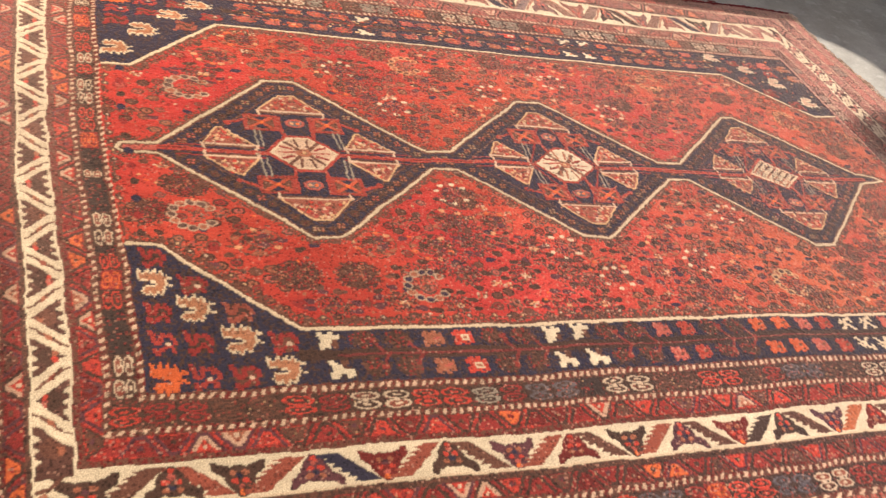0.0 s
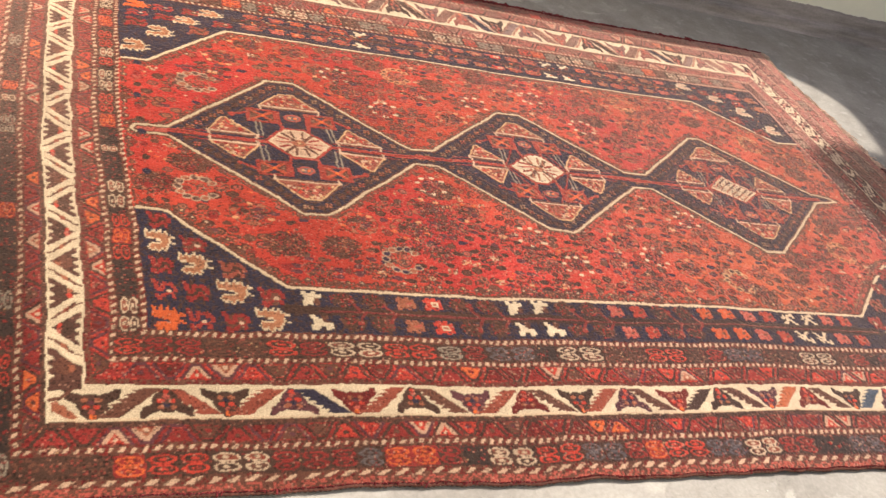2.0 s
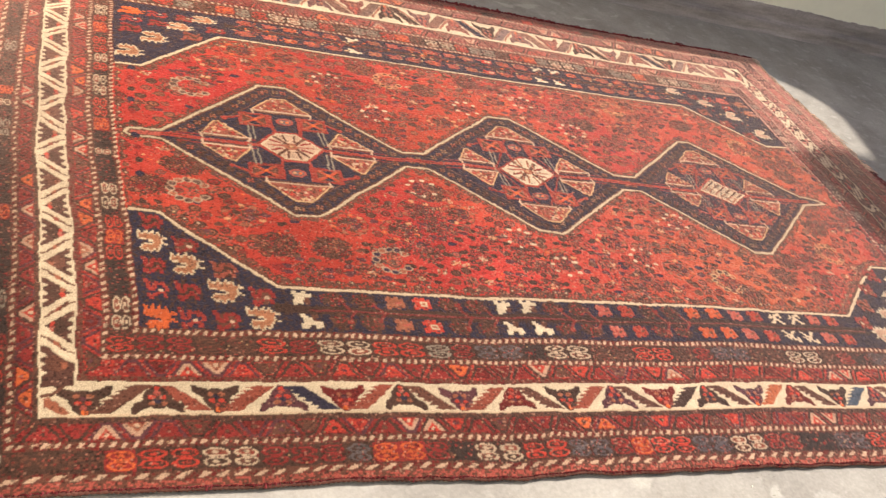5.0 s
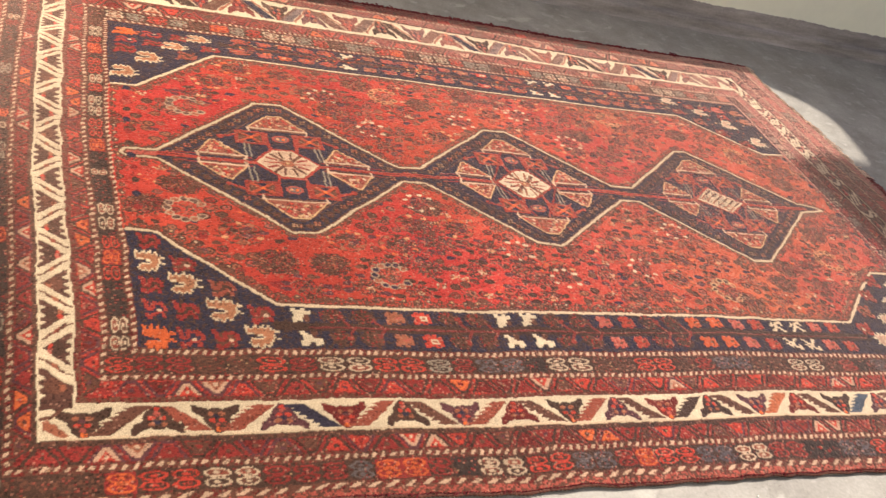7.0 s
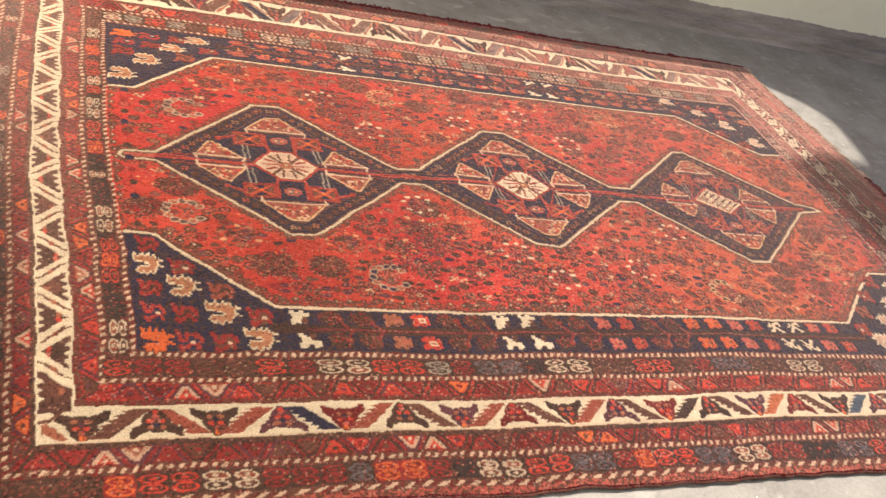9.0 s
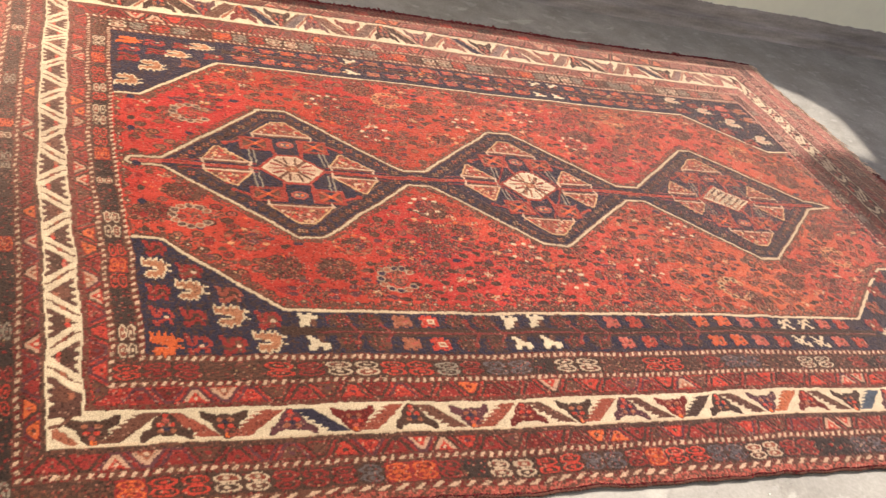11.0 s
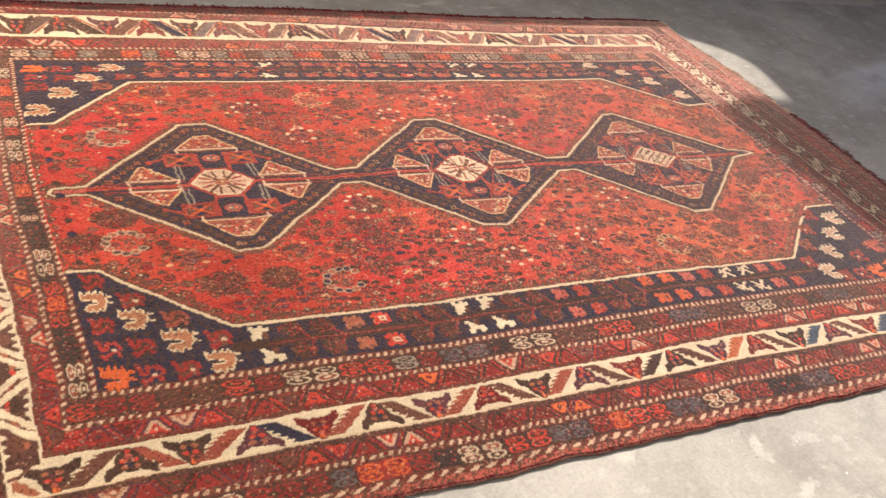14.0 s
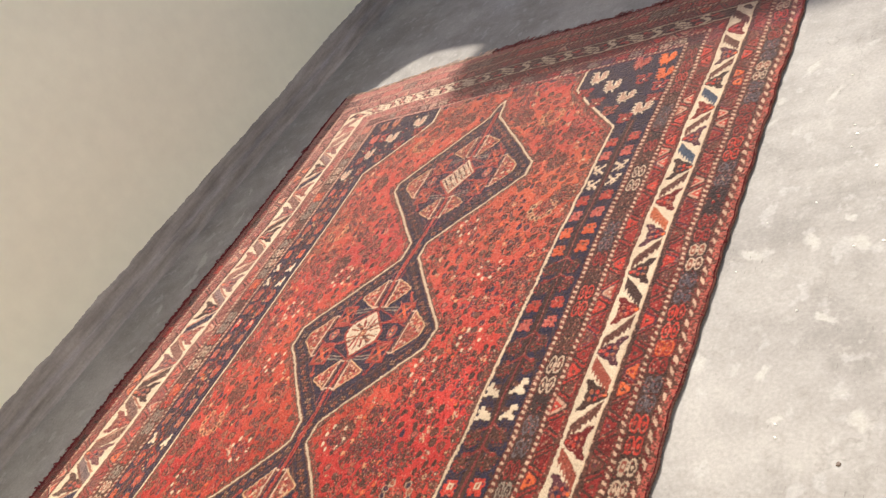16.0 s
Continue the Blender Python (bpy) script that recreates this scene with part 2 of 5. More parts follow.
# parapet wall with a slightly uneven painted face
bm = bmesh.new()
nx, nz = 720, 8
X0, X1 = -1.55, 12.0
grid = []
for i in range(nx + 1):
    x = X0 + (X1 - X0) * i / nx
    col = []
    for k in range(nz + 1):
        low = 0.093 + 0.010 * noise.noise((x * 5.0, 3.1, 0.2)) + 0.009 * noise.noise((x * 19.0, 1.1, 0.7)) + 0.003 * noise.noise((x * 55.0, 2.1, 0.4))
        z = low + (WALL_TOP - low) * k / nz
        col.append(bm.verts.new((x, WALL_Y + 0.006 * noise.noise((x * 1.3, z * 1.7, 4.0)), z)))
    grid.append(col)
for i in range(nx):
    for k in range(nz):
        bm.faces.new((grid[i][k], grid[i + 1][k], grid[i + 1][k + 1], grid[i][k + 1]))
for f in bm.faces:
    f.smooth = True
back = 0.16
for i in range(nx):
    a, b = grid[i][nz], grid[i + 1][nz]
    c = bm.verts.new((b.co.x, WALL_Y + back, WALL_TOP))
    d = bm.verts.new((a.co.x, WALL_Y + back, WALL_TOP))
    e = bm.verts.new((b.co.x, WALL_Y + back, 0.0))
    f = bm.verts.new((a.co.x, WALL_Y + back, 0.0))
    bm.faces.new((a, b, c, d))
    bm.faces.new((d, c, e, f))
wall_north = tagged(mesh_object("wall_north", bm, PAINT), "cream painted parapet wall in shade behind the rug", "wall", kind="structure")

# cement skirting at the foot of the wall, with a worn ridge half way up
bm = bmesh.new()
profile = ((-0.078, -0.004), (-0.066, 0.003), (-0.058, 0.010), (-0.055, 0.024), (-0.054, 0.039), (-0.050, 0.047), (-0.034, 0.051), (-0.018, 0.054), (-0.012, 0.060), (-0.010, 0.084), (-0.008, 0.110), (0.014, 0.124))
sections = []
for i in range(2401):
    x = X0 + (X1 - X0) * i / 2400
    s = []
    for j, (dy, z) in enumerate(profile):
        n1 = noise.noise((x * 6.0, j * 0.9, 1.0))
        n2 = noise.noise((x * 28.0, j * 1.7, 5.0))
        top = 0.008 * noise.noise((x * 4.0, 4.0, 0.3)) + 0.006 * noise.noise((x * 17.0, 9.0, 0.1)) + 0.003 * noise.noise((x * 70.0, 2.0, 0.8)) if j > 9 else 0.0
        s.append((x, WALL_Y + dy + 0.005 * n1 + 0.002 * n2, z + top + (0.004 * n1 + 0.0025 * n2 if j > 1 else 0)))
    sections.append(s)
strip(bm, sections)
for f in bm.faces:
    f.smooth = True
baseboard = tagged(mesh_object("baseboard", bm, CEMENT), "rough bare cement skirting along the wall foot", "skirting", kind="structure")

# unseen wall and two slabs, added on the east to shade the rug's end
bm = bmesh.new()
box(bm, (12.0, -9.0, 0.0), (12.3, 5.0, 6.6))
tagged(mesh_object("unseen_wall_east", bm, RENDERED), "unseen grey rendered wall, added to carry the shading slabs", "wall", kind="structure")

# two unseen walls, added to bounce sunlight onto the parapet
bm = bmesh.new()
box(bm, (-1.75, -4.2, 0.0), (12.0, -4.0, 3.2))
tagged(mesh_object("bounce_wall_south", bm, PAINT), "unseen cream wall in full sun, added to bounce light", "wall", kind="structure")
bm = bmesh.new()
box(bm, (-1.75, -4.0, 0.0), (-1.55, WALL_Y, 3.6))
tagged(mesh_object("bounce_wall_west", bm, PAINT), "unseen cream side wall in full sun, added to bounce light", "wall", kind="structure")


# unseen wall, added to keep northern skylight off the shaded floor
bm = bmesh.new()
box(bm, (-2.4, 4.4, 0.0), (12.0, 4.6, 5.0))
tagged(mesh_object("sky_block_wall", bm, RENDERED), "unseen grey rendered wall behind the parapet, added to block sky", "wall", kind="structure")


def slab(name, outline, z0, z1, label):
    b = bmesh.new()
    lo = [b.verts.new((x, y, z0)) for x, y in outline]
    hi = [b.verts.new((x, y, z1)) for x, y in outline]
    b.faces.new(lo[::-1])
    b.faces.new(hi)
    for i in range(len(lo)):
        j = (i + 1) % len(lo)
        b.faces.new((lo[i], lo[j], hi[j], hi[i]))
    bmesh.ops.recalc_face_normals(b, faces=b.faces)
    return tagged(mesh_object(name, b, RENDERED), label, "roof slab", kind="structure")


# unseen slabs, their outlines worked back from the shade they must cast
LOWER_Z, UPPER_Z = 2.6, 6.2
ox, oy = 1.0 * (LOWER_Z + 0.14), 0.33 * (LOWER_Z + 0.14)
curve = [(2.85, -6.0), (2.855, 1.0), (2.875, 1.2), (2.915, 1.36)]
curve += [(2.60 + 0.34 * math.cos(a), 1.49 + 0.29 * math.sin(a)) for a in [i * math.pi / 20 for i in range(0, 8)]]
curve += [(2.72, 1.83), (2.6, 1.9)]
slab("shade_slab_low", [(x + ox, y + oy) for x, y in curve] + [(5.6, 4.2), (12.0, 4.2), (12.0, -5.0)], LOWER_Z, LOWER_Z + 0.14, "unseen grey slab with a rounded corner, added to cast shade")
ox, oy = 1.0 * (UPPER_Z + 0.2), 0.33 * (UPPER_Z + 0.2)
slab("shade_slab_high", [(2.46 + ox, -6.0), (2.46 + ox, 0.0 + oy), (2.41 + ox, 0.9 + oy), (2.41 + ox, 1.15 + oy), (12.0, 1.15 + oy), (12.0, -6.0)], UPPER_Z, UPPER_Z + 0.2, "unseen grey upper slab, added to cast shade")


# ---- the rug's woven design, knot by knot, in metres on the rug ----
STEP = 0.0021
U0, U1, V0, V1 = -0.126, 2.691, -0.142, 1.928
WIDE, DEEP, END = 2.565, 1.788, 0.77
us = np.arange(U0, U1, STEP)
vs = np.arange(V0, V1, STEP)
NU, NV = len(us), len(vs)
UU, VV = np.meshgrid(us, vs)
dye = np.zeros((NV, NU, 3))
rng = np.random.RandomState(7)

DYES = {
    'plum': (0.080, 0.026, 0.028), 'red': (0.35, 0.035, 0.021), 'orange': (0.50, 0.095, 0.022), 'dark': (0.115, 0.014, 0.011),
    'wine': (0.185, 0.020, 0.016), 'brown': (0.052, 0.024, 0.016), 'umber': (0.100, 0.037, 0.023), 'black': (0.020, 0.012, 0.011),
    'navy': (0.025, 0.0190, 0.031), 'blue': (0.058, 0.068, 0.076), 'slate': (0.095, 0.070, 0.066), 'olive': (0.082, 0.043, 0.031),
    'bone': (0.37, 0.262, 0.170), 'cream': (0.43, 0.305, 0.195), 'ivory': (0.45, 0.343, 0.228), 'shell': (0.40, 0.25, 0.165), 'tan': (0.40, 0.225, 0.115), 'peach': (0.44, 0.19, 0.09),
    'rose': (0.29, 0.060, 0.042), 'grey': (0.20, 0.15, 0.11), 'rust': (0.24, 0.075, 0.040),
}


def tone(c):
    return np.array(DYES[c] if isinstance(c, str) else c) * (1.0 + 0.16 * (rng.rand() - 0.5))


def fill(pts, c):
    """Dyes every knot inside a polygon."""
    p = np.asarray(pts, float)
    i0, i1 = np.searchsorted(us, (p[:, 0].min(), p[:, 0].max()))
    j0, j1 = np.searchsorted(vs, (p[:, 1].min(), p[:, 1].max()))
    i1, j1 = min(i1 + 1, NU), min(j1 + 1, NV)
    if i0 >= i1 or j0 >= j1:
        return
    x, y = UU[j0:j1, i0:i1], VV[j0:j1, i0:i1]
    inside = np.zeros(x.shape, bool)
    q = np.roll(p, -1, 0)
    for (ax, ay), (bx, by) in zip(p, q):
        if ay == by:
            continue
        inside ^= ((ay > y) != (by > y)) & (x < (bx - ax) * (y - ay) / (by - ay) + ax)
    dye[j0:j1, i0:i1][inside] = tone(c)


class Side:
    """A strip of the rug: s runs along it, t across."""

    def __init__(self, fx):
        self.fx = fx

    def poly(self, pts, c):
        fill([self.fx(s, t) for s, t in pts], c)

    def rect(self, s0, t0, s1, t1, c):
        self.poly(((s0, t0), (s1, t0), (s1, t1), (s0, t1)), c)

    def disc(self, s, t, r, c, q=None, n=10):
        q = r if q is None else q
        self.poly([(s + r * math.cos(2 * math.pi * (k + 0.5) / n), t + q * math.sin(2 * math.pi * (k + 0.5) / n)) for k in range(n)], c)

    def line(self, pts, w, c):
        for (ax, ay), (bx, by) in zip(pts, pts[1:]):
            dx, dy = bx - ax, by - ay
            d = math.hypot(dx, dy) or 1.0
            ox_, oy_ = -dy / d * w / 2, dx / d * w / 2
            ex, ey = dx / d * w / 2, dy / d * w / 2
            self.poly(((ax - ex + ox_, ay - ey + oy_), (bx + ex + ox_, by + ey + oy_), (bx + ex - ox_, by + ey - oy_), (ax - ex - ox_, ay - ey - oy_)), c)


rug_plane = Side(lambda s, t: (s, t))
near_side = Side(lambda s, t: (s, t))
far_side = Side(lambda s, t: (s, DEEP - t))
left_side = Side(lambda s, t: (t * END, s))
right_side = Side(lambda s, t: (WIDE - t * END, s))
LONG = ((near_side, WIDE), (far_side, WIDE))
SHORT = ((left_side, DEEP), (right_side, DEEP))


def seg_distance(pts, closed=False):
    best = np.full(UU.shape, 9.0)
    loop = list(zip(pts, pts[1:])) + ([(pts[-1], pts[0])] if closed else [])
    for (ax, ay), (bx, by) in loop:
        dx, dy = bx - ax, by - ay
        k = np.clip(((UU - ax) * dx + (VV - ay) * dy) / (dx * dx + dy * dy), 0, 1)
        best = np.minimum(best, np.hypot(UU - ax - k * dx, VV - ay - k * dy))
    return best


def inside_mask(pts):
    inside = np.zeros(UU.shape, bool)
    for (ax, ay), (bx, by) in zip(pts, pts[1:] + pts[:1]):
        if ay != by:
            inside ^= ((ay > VV) != (by > VV)) & (UU < (bx - ax) * (VV - ay) / (by - ay) + ax)
    return inside


inset = np.minimum(np.minimum(VV, DEEP - VV), np.minimum(UU, WIDE - UU) / END)
grain = rng.rand(NV, NU)
coarse = np.kron(rng.rand(NV // 2 + 1, NU // 2 + 1), np.ones((2, 2)))[:NV, :NU]


def ring(t0, t1, c, c2=None, share=0.0):
    m = (inset >= t0) & (inset < t1)
    dye[m] = DYES[c]
    if c2:
        dye[m & (coarse < share)] = DYES[c2]


ring(-9, -0.127, 'rose', 'umber', 0.5)
dye[VV > DEEP + 0.066] = (0.150, 0.021, 0.020)
ring(-0.127, -0.110, 'umber', 'dark', 0.3)
ring(-0.110, -0.063, 'brown', 'umber', 0.25)
ring(-0.063, -0.045, 'umber', 'dark', 0.3)
ring(-0.045, -0.010, 'wine', 'dark', 0.35)
ring(-0.010, 0.001, 'umber', 'brown', 0.5)
ring(0.001, 0.078, 'ivory')
ring(0.078, 0.091, 'umber', 'dark', 0.4)
ring(0.091, 0.127, 'wine', 'red', 0.3)
ring(0.127, 0.143, 'umber', 'dark', 0.3)
ring(0.143, 0.190, 'brown', 'umber', 0.3)
ring(0.190, 0.207, 'umber', 'dark', 0.3)
ring(0.207, 9, 'navy', 'brown', 0.28)

# the red field: an elongated hexagon, and the chain of three medallions along its middle
HEX = [(0.140, 0.556), (0.226, 0.550), (0.440, 0.334), (2.043, 0.328), (2.306, 0.552), (2.425, 0.554),
       (2.425, 1.165), (2.315, 1.160), (2.052, 1.386), (0.410, 1.384), (0.219, 1.152), (0.140, 1.148)]
UPPER = [(0.173, 0.843), (0.184, 0.862), (0.247, 0.866), (0.493, 1.134), (0.562, 1.138), (0.845, 0.885), (0.908, 0.889), (1.187, 1.125),
         (1.264, 1.128), (1.527, 0.886), (1.606, 0.890), (1.900, 1.126), (1.950, 1.126), (2.257, 0.880), (2.320, 0.866), (2.338, 0.850)]
LOWER = [(0.173, 0.843), (0.184, 0.832), (0.245, 0.832), (0.512, 0.575), (0.570, 0.578), (0.841, 0.822), (0.906, 0.821), (1.161, 0.592),
         (1.228, 0.586), (1.529, 0.816), (1.598, 0.818), (1.877, 0.577), (1.942, 0.578), (2.250, 0.836), (2.338, 0.850)]
CHAIN = UPPER + LOWER[::-1][1:-1]
hex_in = inside_mask(HEX)
chain_in = inside_mask(CHAIN)
hex_d = seg_distance(HEX, True)
chain_d = seg_distance(CHAIN, True)
field = hex_in & ~chain_in & (inset > 0.200)

# dye lots: slow drifts of the red across the weave, row by row
drift = 0.5 * np.sin(UU * 7.1 + 1.3 * np.sin(VV * 5.0)) + 0.5 * np.sin(UU * 16.0 + VV * 3.0 + 2.0) + 0.7 * (np.kron(rng.rand(NV // 14 + 1, NU // 26 + 1), np.ones((14, 26)))[:NV, :NU] - 0.5)
k = np.clip(0.5 + 0.4 * drift, 0, 1)[..., None]
base_red = np.array((0.305, 0.029, 0.021)) * (1 - k) + np.array((0.385, 0.051, 0.029)) * k
# here and there a crimson lot, elsewhere one nearer to orange
lot = np.clip(0.5 + 0.55 * np.sin(UU * 4.3 - 2.6) * np.cos(VV * 5.6 - 2.4) + 0.25 * np.sin(UU * 11.0 + VV * 9.0), 0, 1)[..., None]
base_red = base_red * (np.array((1.0, 1.25, 1.0)) * (1 - lot) + np.array((1.02, 0.84, 1.04)) * lot) * np.interp(UU[..., None] - 0.3 * VV[..., None], (0.4, 1.2), (0.86, 1.0)) ** np.array((0.8, 1.9, 1.7)) * np.interp(UU[..., None], (1.1, 1.7), (1.0, 1.10)) ** np.array((-0.6, 1.8, 1.6))
dye[field] = base_red[field]


def free(x, y, r):
    """True where a motif of that size lies wholly in the red field."""
    j, i = int((y - V0) / STEP), int((x - U0) / STEP)
    return 0 <= j < NV and 0 <= i < NU and field[j, i] and hex_d[j, i] > r and chain_d[j, i] > r


def mottle(x, y, rx, ry, colours, share=0.85):
    """An oval of mixed knots, two by two, without a firm edge."""
    i0, i1 = int((x - rx - U0) / STEP), int((x + rx - U0) / STEP) + 1
    j0, j1 = int((y - ry - V0) / STEP), int((y + ry - V0) / STEP) + 1
    for j in range(max(j0, 0), min(j1, NV - 2), 2):
        for i in range(max(i0, 0), min(i1, NU - 2), 2):
            d = ((us[i] - x) / rx) ** 2 + ((vs[j] - y) / ry) ** 2
            if d < 1.0 and rng.rand() < share * (1.15 - 0.5 * d):
                dye[j:j + 2, i:i + 2] = tone(colours[rng.randint(len(colours))])


DARKS = ('brown', 'plum', 'brown', 'plum', 'navy', 'umber')
EYES = ('rose', 'rust', 'umber', 'wine')


def blot(x, y, c, size=1.0):
    """A dark leaf of a few knots, seldom twice the same."""
    w, h = size * (0.0078 + 0.0040 * rng.rand()), size * (0.0066 + 0.0026 * rng.rand())
    rug_plane.disc(x, y, w, c, h, 8)
    rug_plane.disc(x + w * (0.8 if rng.rand() < 0.5 else -0.8), y + 0.005 * (rng.rand() - 0.3), w * 0.70, c, h * 0.70, 7)


def eyed_leaf(x, y, rim_c, heart, r=0.0105):
    """A small oval leaf outlined in brown."""
    rug_plane.disc(x, y, r, rim_c, r * 0.86, 9)
    rug_plane.disc(x, y, r * 0.66, heart, r * 0.54, 8)
    rug_plane.disc(x + 0.001, y, r * 0.26, rim_c, r * 0.26, 5)


def ring_of_blots(x, y):
    """Pairs of dark leaves round a heart of mixed wool."""
    mottle(x, y, 0.036, 0.030, ('umber', 'brown', 'umber', 'rust', 'olive', 'plum', 'wine'), 0.68)
    c = DARKS[rng.randint(4)]
    for a in (14, 62, 104, 160, 196, 250, 296, 338):
        if rng.rand() < 0.85:
            a = math.radians(a + 16 * (rng.rand() - 0.5))
            blot(x + 0.047 * math.cos(a), y + 0.039 * math.sin(a), c if rng.rand() < 0.75 else DARKS[rng.randint(6)], 1.05)
    scallops(x, y, 0.025, 0.021, 7, 'brown')
    if rng.rand() < 0.5:
        mottle(x + 0.008, y - 0.004, 0.013, 0.008, ('tan', 'peach', 'shell', 'rust'), 0.8)


def orange_wreath(x, y):
    """Orange buds round a brown heart, held by a thin brown stem."""
    mottle(x, y, 0.037, 0.031, ('umber', 'wine', 'umber', 'brown', 'olive', 'rust'), 0.74)
    rug_plane.line([(x + 0.048 * math.cos(a), y + 0.040 * math.sin(a)) for a in [q * math.pi / 8 for q in range(17)]], 0.0036, 'umber')
    for q in range(9):
        a = 2 * math.pi * q / 9 + 0.4 * rng.rand()
        rug_plane.disc(x + 0.043 * math.cos(a), y + 0.035 * math.sin(a), 0.0080, ((0.43, 0.085, 0.030), 'peach', 'rust', 'rust', 'brown')[rng.randint(5)], 0.0062, 6)
    scallops(x, y, 0.026, 0.022, 8, 'brown')
    blot(x - 0.016, y + 0.007, 'brown', 0.9)
    blot(x + 0.015, y - 0.007, 'plum', 0.9)
    blot(x + 0.011, y + 0.016, 'plum', 0.8)


def scallops(x, y, rx, ry, number, c):
    """Small hooked outlines round a flower."""
    for q in range(number):
        a = 2 * math.pi * (q + 0.3 * rng.rand()) / number
        px, py = x + rx * math.cos(a), y + ry * math.sin(a)
        rug_plane.line([(px - 0.005, py - 0.003), (px, py + 0.004), (px + 0.006, py - 0.002)], 0.0026, c if rng.rand() < 0.7 else 'black')


def leaf_cluster(x, y):
    """Six outlined leaves round a speckled heart."""
    mottle(x, y, 0.024, 0.020, ('umber', 'rose', 'brown', 'olive', 'rust'), 0.7)
    for q in range(6):
        a = 2 * math.pi * q / 6 + 0.5 * rng.rand()
        eyed_leaf(x + 0.037 * math.cos(a), y + 0.032 * math.sin(a), ('umber', 'brown', 'brown')[rng.randint(3)], EYES[rng.randint(4)], 0.0140)


def plum_cloud(x, y):
    """A round flower of brown and plum wool, nearly as dark as its leaves."""
    mottle(x, y, 0.050, 0.041, ('umber', 'umber', 'brown', 'brown', 'plum', 'rust', 'wine'), 0.86)
    scallops(x, y, 0.036, 0.030, 11, 'brown')
    for q in range(8):
        a = 2 * math.pi * q / 8 + 0.5 * rng.rand()
        eyed_leaf(x + 0.030 * math.cos(a), y + 0.025 * math.sin(a), 'brown', ('wine', 'umber', 'rust')[rng.randint(3)], 0.011)


def edged_flower(x, y, petal, rim, r=0.043):
    """A horseshoe of dark petals, each edged in pale wool, round a speckled heart."""
    mottle(x, y, r * 0.72, r * 0.6, ('rose', 'umber', 'red', 'olive', 'rust'), 0.7)
    for q in range(11):
        a = math.radians(38 + q * 28.4)
        px, py = x + r * 1.05 * math.cos(a), y + r * 1.0 * math.sin(a)
        rug_plane.disc(px, py, 0.0112, rim, 0.0100, 8)
    for q in range(11):
        a = math.radians(38 + q * 28.4)
        px, py = x + r * 1.05 * math.cos(a), y + r * 1.0 * math.sin(a)
        rug_plane.disc(px, py, 0.0078, petal if q % 3 else 'rust', 0.0066, 7)


def white_ring(x, y, r=0.034):
    mottle(x, y, r * 0.85, r * 0.75, ('wine', 'navy', 'brown', 'rose', 'umber'), 0.75)
    for a in (40, 75, 120, 165, 215, 262, 318):
        a = math.radians(a + 10 * (rng.rand() - 0.5))
        rug_plane.disc(x + r * 1.15 * math.cos(a), y + r * math.sin(a), 0.0072 + 0.002 * rng.rand(), 'cream', 0.0055, 6)


# flowers in staggered rows over the red ground, then leaves and buds between them
FLOWERS = (ring_of_blots, orange_wreath, ring_of_blots, leaf_cluster, leaf_cluster, ring_of_blots, orange_wreath, plum_cloud)
placed = []
for j in range(13):
    for i in range(21):
        x = 0.158 + 0.121 * i + 0.060 * (j % 2) + 0.030 * (rng.rand() - 0.5)
        y = 0.388 + 0.0845 * j + 0.022 * (rng.rand() - 0.5)
        kind = FLOWERS[(3 * i + 5 * j + rng.randint(2)) % 8]
        if free(x, y, 0.040):
            kind(x, y)
            placed.append((x, y, 0.074))
        elif free(x, y, 0.020):
            leaf_cluster(x, y) if free(x, y, 0.034) else eyed_leaf(x, y, 'umber', EYES[rng.randint(4)])
            placed.append((x, y, 0.034))
for gap, count in ((0.026, 2300), (0.0140, 2900)):
    spots, gaps = np.array([q[:2] for q in placed]), np.array([q[2] for q in placed])
    for turn_ in range(count):
        x, y = 0.16 + 2.26 * rng.rand(), 0.34 + 1.05 * rng.rand()
        if (x < 1.1 and rng.rand() < 0.25) or not free(x, y, 0.014) or np.any((spots[:, 0] - x) ** 2 + (spots[:, 1] - y) ** 2 < (gap * 0.5 + gaps * 0.46) ** 2):
            continue
        spots, gaps = np.vstack([spots, (x, y)]), np.append(gaps, gap)
        placed.append((x, y, gap))
        pick = rng.rand()
        if gap > 0.02:
            if pick < 0.45:
                eyed_leaf(x, y, ('umber', 'olive', 'wine')[rng.randint(3)], EYES[rng.randint(4)], 0.011 + 0.004 * rng.rand())
            elif pick < 0.8:
                blot(x, y, DARKS[rng.randint(6)], 1.0)
            else:
                mottle(x, y, 0.014, 0.010, ('peach', 'rust', 'umber', 'shell'), 0.7)
        elif pick < 0.62:
            rug_plane.disc(x, y, 0.003 + 0.003 * rng.rand(), ('umber', 'wine', 'rust', 'brown', 'olive', 'dark')[rng.randint(6)], 0.0026 + 0.0022 * rng.rand(), 5)
        elif pick < 0.86:
            a = 6.28 * rng.rand()
            rug_plane.line([(x, y), (x + 0.010 * math.cos(a), y + 0.008 * math.sin(a))], 0.0026, ('umber', 'rust', 'wine')[rng.randint(3)])
        else:
            rug_plane.disc(x, y, 0.0042, ('peach', 'tan', 'orange', 'shell')[rng.randint(4)], 0.0034, 6)
FADED = (0.30, 0.185, 0.120)
for x, y, petal, rim in ((0.328, 1.083, 'olive', FADED), (0.293, 0.640, 'olive', FADED), (0.719, 0.444, 'navy', FADED), (1.688, 0.436, 'olive', 'tan'),
                         (0.895, 1.263, 'umber', 'peach'), (1.715, 1.290, 'umber', 'peach'), (2.175, 1.130, 'umber', 'peach'), (2.180, 0.600, 'umber', 'peach')):
    edged_flower(x, y, petal, rim, 0.038)
